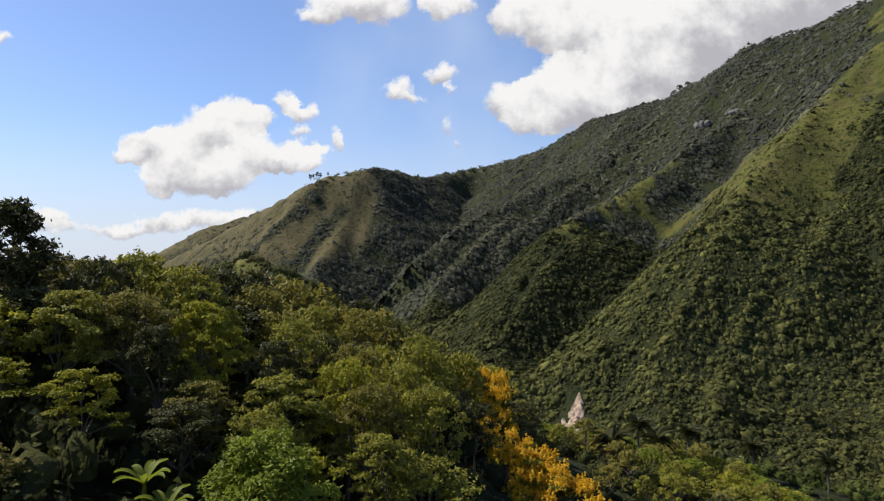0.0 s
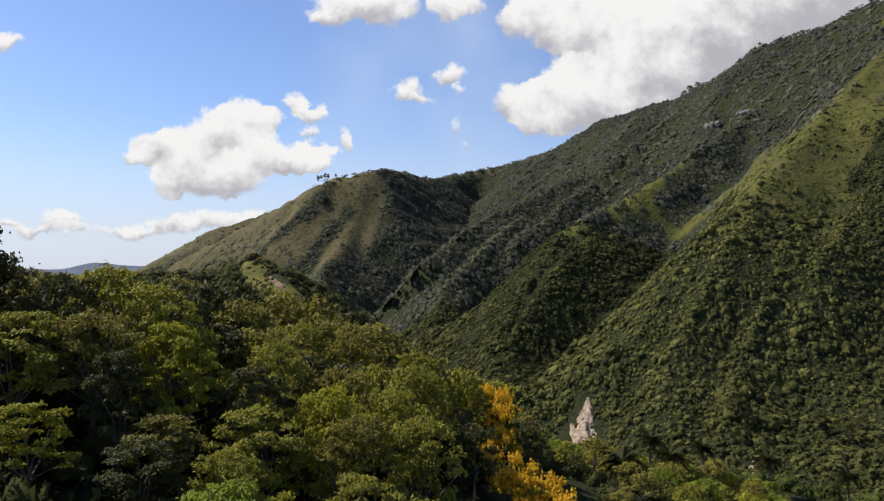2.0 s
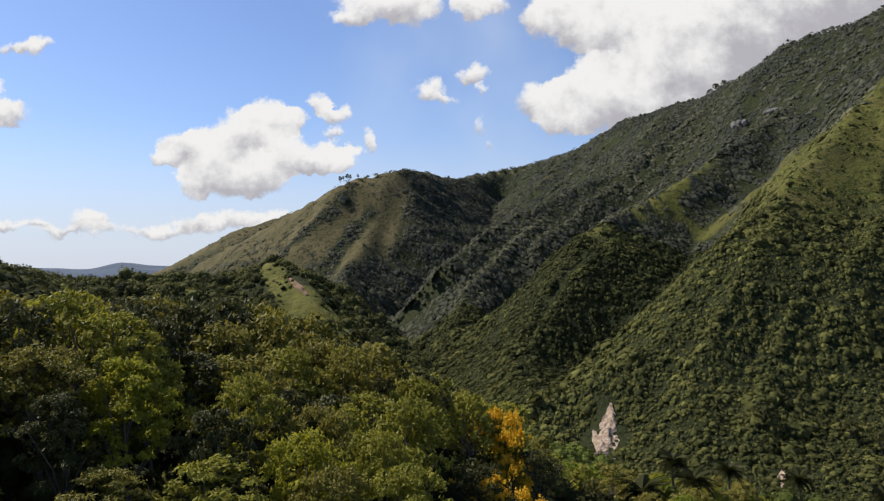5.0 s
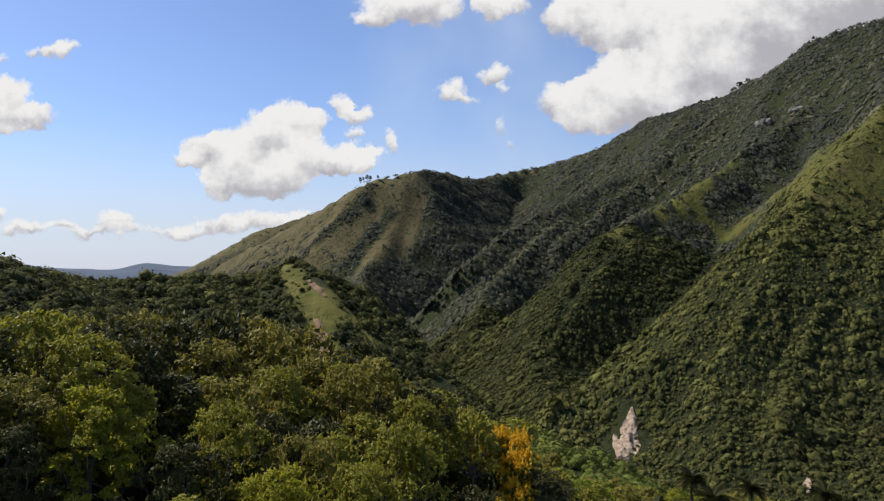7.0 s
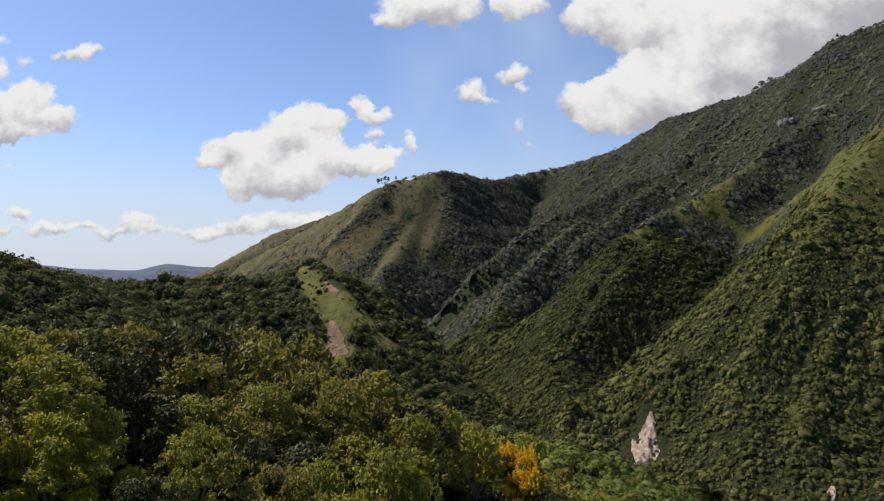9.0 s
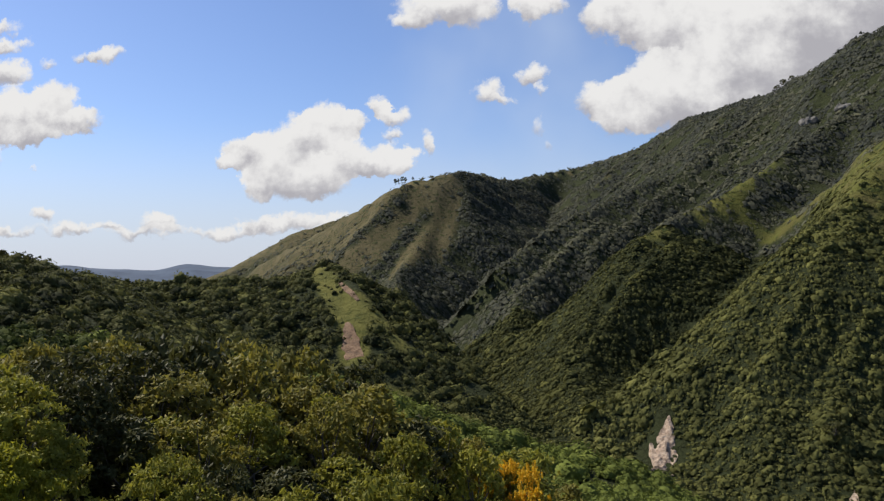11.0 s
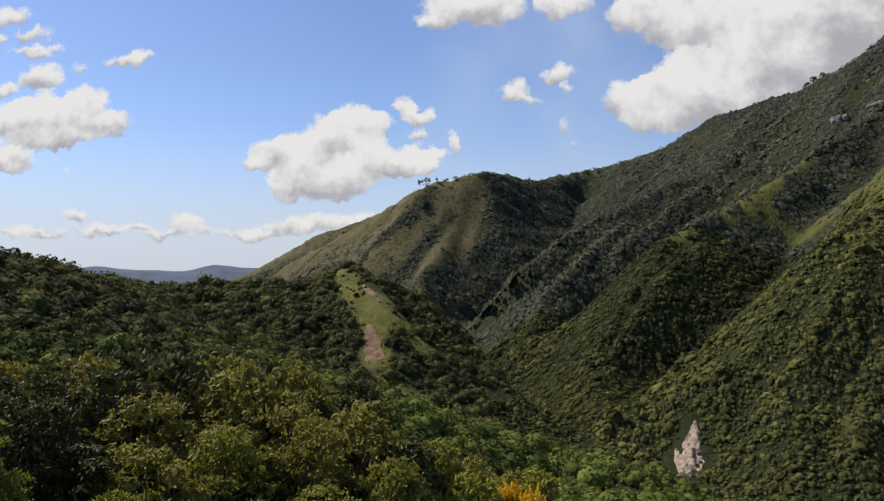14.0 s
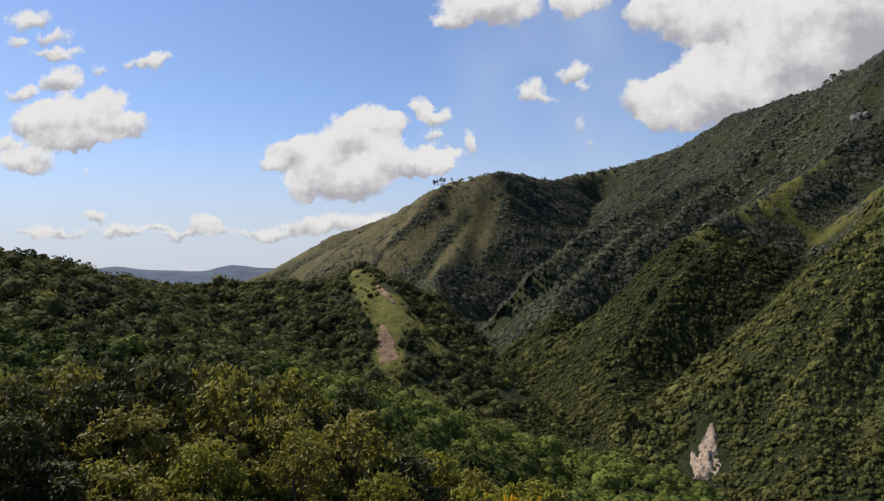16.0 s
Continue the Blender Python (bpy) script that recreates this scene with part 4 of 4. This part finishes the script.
def open_ground(x, y):
    ok = np.ones(len(x), bool)
    for cx, cy, rx, ry in BARE:
        ok &= ((x - cx) / rx) ** 2 + ((y - cy) / ry) ** 2 > 1.0
    return ok


ux, uy = scatter(np.random.default_rng(41), 2.7, 32, 135, 50, 40)
ok = ~((ux > 3) & (ux < 14) & (uy > 47) & (uy < 82))
ux, uy = ux[ok], uy[ok]
rng = np.random.default_rng(42)
n = len(ux)
wide = rng.uniform(2.2, 4.2, n) * np.where(ux > 10, 0.75, 1.0)
# low hue: the shade in the gaps between trees is put into these leaves
belt("undergrowth", "dense leafy shrubs and saplings between the near trees", ux, uy, land(ux, uy) - 0.3, wide, rng.uniform(1.8, 4.6, n) * np.where(ux > 10, 0.6, 1.0), np.clip(rng.normal(0.25, 0.20, n), 0, 1), (2, 6, 50, 0.090), 43, LEAF["wood"])
wood_belt("valley_wood", "dense mixed woodland on the lower slopes", 4.2, 135, 300, 50, 40, (2, 6, 60, 0.090), 31, 5.4, (x[rest], y[rest]))
wood_belt("slope_wood", "dense woodland of rounded crowns on the knoll", 4.7, 300, 640, 46, 38, (2, 6, 46, 0.100), 32, 6.2, side=-1)
wood_belt("shelf_wood", "broad fresh green crowns on the shelf above the stream", 4.6, 260, 400, 25, 25, (2, 7, 60, 0.085), 35, 7.2, shelf=True)
wood_belt("brush_wood", "low dense brushwood over the steep valley side", 2.2, 300, 640, 44, 36, (2, 5, 10, 0.20), 36, 3.3, side=1)
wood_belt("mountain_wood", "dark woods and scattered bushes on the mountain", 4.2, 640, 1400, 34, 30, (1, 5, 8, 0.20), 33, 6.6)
wood_belt("ridge_wood", "thin woods along the far ridges", 8.0, 1400, 1900, 34, 16, (1, 5, 3, 0.3), 34, 8.5)


# ---- bare ground: landslide, earth scars, stream, outcrops ----
def drape(name, line, widths, mat, label, category, seed, rows=40, cols=16, lift=0.5, bump=1.0, kind=""):
    """A ragged sheet of bare ground that follows the slope along a line in plan, closed down into the soil at its rim."""
    rng = np.random.default_rng(seed)
    line = np.array(line, float)
    s = np.linspace(0, len(line) - 1, rows)
    cx, cy = np.interp(s, range(len(line)), line[:, 0]), np.interp(s, range(len(line)), line[:, 1])
    wl = np.interp(s, range(len(line)), [w[0] for w in widths])
    wr = np.interp(s, range(len(line)), [w[1] for w in widths])
    dx, dy = np.gradient(cx), np.gradient(cy)
    n = np.hypot(dx, dy) + 1e-9
    ax, ay = -dy / n, dx / n
    f = np.linspace(-1, 1, cols)
    ragl = 1 + 0.18 * np.interp(s * 3, np.arange(60), rng.uniform(-1, 1, 60))
    ragr = 1 + 0.24 * np.interp(s * 3, np.arange(60), rng.uniform(-1, 1, 60))
    off = np.where(f[None] < 0, f[None] * (wl * ragl)[:, None], f[None] * (wr * ragr)[:, None])
    x, y = cx[:, None] + ax[:, None] * off, cy[:, None] + ay[:, None] * off
    z = land(x.ravel(), y.ravel()).reshape(x.shape)
    rim = (np.abs(f)[None] > 0.99) | (np.arange(rows)[:, None] % (rows - 1) == 0)
    z = z + np.where(rim, -0.6, lift + bump * 0.5 * fractal(x, y, 4.0, seed, 4))
    verts = np.stack([x, y, z], -1).reshape(-1, 3)
    i, j = np.meshgrid(np.arange(rows - 1), np.arange(cols - 1), indexing="ij")
    quads = np.stack([i * cols + j, (i + 1) * cols + j, (i + 1) * cols + j + 1, i * cols + j + 1], -1).reshape(-1, 4)
    return tagged(new(name, mesh_from(name, verts, quads, mat, False)), label, category, kind=kind)


def boulder_mesh(seed):
    bm = bmesh.new()
    bmesh.ops.create_icosphere(bm, subdivisions=1, radius=1.0)
    for v in bm.verts:
        v.co *= 1 + 0.35 * noise.noise(v.co * 1.3 + Vector((seed, 0, 0)))
        v.co.z *= 0.7
    me = bpy.data.meshes.new("boulder")
    bm.to_mesh(me)
    bm.free()
    me.materials.append(SCAR)
    return me


drape("landslide", [(68.3, 382.5), (67.2, 378.5), (65.8, 374.5), (64.3, 369.5), (62.6, 364), (60.2, 357)],
      [(0.5, 0.5), (2.0, 2.0), (4.5, 3.5), (8.5, 5.0), (6.0, 5.2), (2.5, 3.5)], SCAR, "pale landslide scar of bare rock and rubble above the stream", "landslide", 3, 84, 36, 0.8, 2.6)
BOULDERS = [boulder_mesh(k) for k in range(3)]
rng = np.random.default_rng(5)
for k in range(26):
    bx, by = 57 + rng.normal(0, 4.5), 352 + rng.normal(0, 4.0)
    stone = tagged(new("boulder", BOULDERS[k % 3]), "pale fallen boulder at the foot of the landslide", "boulder", "boulders below the landslide")
    stone.matrix_basis = pose(bx, by, ground_at(bx, by) + 0.3, 0, 0, 50 * k) @ Matrix.Scale(rng.uniform(0.5, 1.5), 4)
drape("earth_scar", [(-104, 456), (-100, 446), (-95, 434), (-90, 421)], [(0.8, 0.8), (4.0, 4.0), (7.0, 5.5), (5.5, 4.0)], EARTH,
      "bare reddish-brown earth on the grassy spur", "earth scar", 4, 36, 12, 0.4, 0.6)
drape("red_bank", [(-122, 508), (-114, 496), (-107, 487), (-102, 480)], [(0.8, 0.8), (2.2, 1.6), (2.2, 1.6), (1.2, 0.8)], EARTH,
      "slip of bare reddish soil below the knoll", "earth scar", 6, 30, 10, 0.4, 0.6)
drape("stream", [(-60, 620), (-48, 580), (-37, 549), (-26, 520), (-18, 490), (-6, 460)], [(2.4, 2.4)] * 6, SCAR,
      "pale stony stream bed in the valley bottom", "stream", 8, 60, 8, 0.4, 0.8, kind="structure")
drape("small_scar", [(128, 326), (125, 320), (122, 313)], [(0.6, 0.8), (2.2, 1.8), (1.6, 1.0)], SCAR,
      "small patch of pale bare rock among bushes", "rock scar", 9, 20, 8, 0.6, 1.2)


def outcrop(x, y, wide, tall, seed):
    """A broken cliff: a lumpy wall set into the slope."""
    rng = np.random.default_rng(seed)
    bm = bmesh.new()
    for k in range(9):
        made = bmesh.ops.create_icosphere(bm, subdivisions=2, radius=1.0)["verts"]
        c = Vector((rng.uniform(-wide, wide), rng.uniform(-3, 3), rng.uniform(-tall * 0.4, tall * 0.4)))
        s = Vector((rng.uniform(2, 5), rng.uniform(2, 3), rng.uniform(0.5, 0.9) * tall))
        for v in made:
            bump = 1 + 0.30 * noise.noise(v.co * 2.2 + Vector((k * 3.1, seed, 0)))
            v.co = Vector((v.co.x * s.x, v.co.y * s.y, v.co.z * s.z)) * bump + c
    me = bpy.data.meshes.new("outcrop")
    bm.to_mesh(me)
    bm.free()
    me.materials.append(CLIFF)
    ob = tagged(new("rock_outcrop", me), "grey cliff outcrop showing through mountain woods", "rock outcrop", "outcrops on the high slope")
    ob.matrix_basis = pose(x, y, ground_at(x, y) - 0.8, 0, 0, -58)
    return ob


outcrop(322, 826, 8, 5.0, 21)
outcrop(294, 848, 9, 6.0, 22)


# ---- trees that stand on the skyline ----
RIDGE_TREE = tree_kind(301, 5.0, 7.0, 800, 1.15, "dark", 3.0, "dark lone tree on the mountain crest", group="trees on the crest")
PINE = tree_kind(302, 3.2, 8.5, 900, 0.95, "dark", 2.5, "dark slim tree on the hilltop", group="trees on the crest")
for k, (tx, ty, size, kind) in enumerate([(337, 1050, 1.5, RIDGE_TREE), (334, 1066, 1.2, RIDGE_TREE), (341, 1030, 1.0, RIDGE_TREE), (283, 1270, 0.7, RIDGE_TREE),
                                          (276, 1290, 0.6, RIDGE_TREE), (262, 1330, 0.7, RIDGE_TREE), (250, 1362, 0.6, RIDGE_TREE), (236, 1404, 0.7, RIDGE_TREE),
                                          (-170, 1062, 1.0, PINE), (-174, 1060, 1.2, PINE), (-179, 1058, 0.9, PINE), (-183, 1058, 1.1, PINE), (-160, 1068, 0.8, PINE),
                                          (-250, 337, 0.75, RIDGE_TREE), (-245, 341, 0.85, RIDGE_TREE), (-241, 345, 0.7, RIDGE_TREE), (-267, 473, 0.6, RIDGE_TREE)]):
    plant(kind, tx, ty, ground_at(tx, ty) - 0.5, 77 * k, size * 0.75, 1.0, "crest_tree")
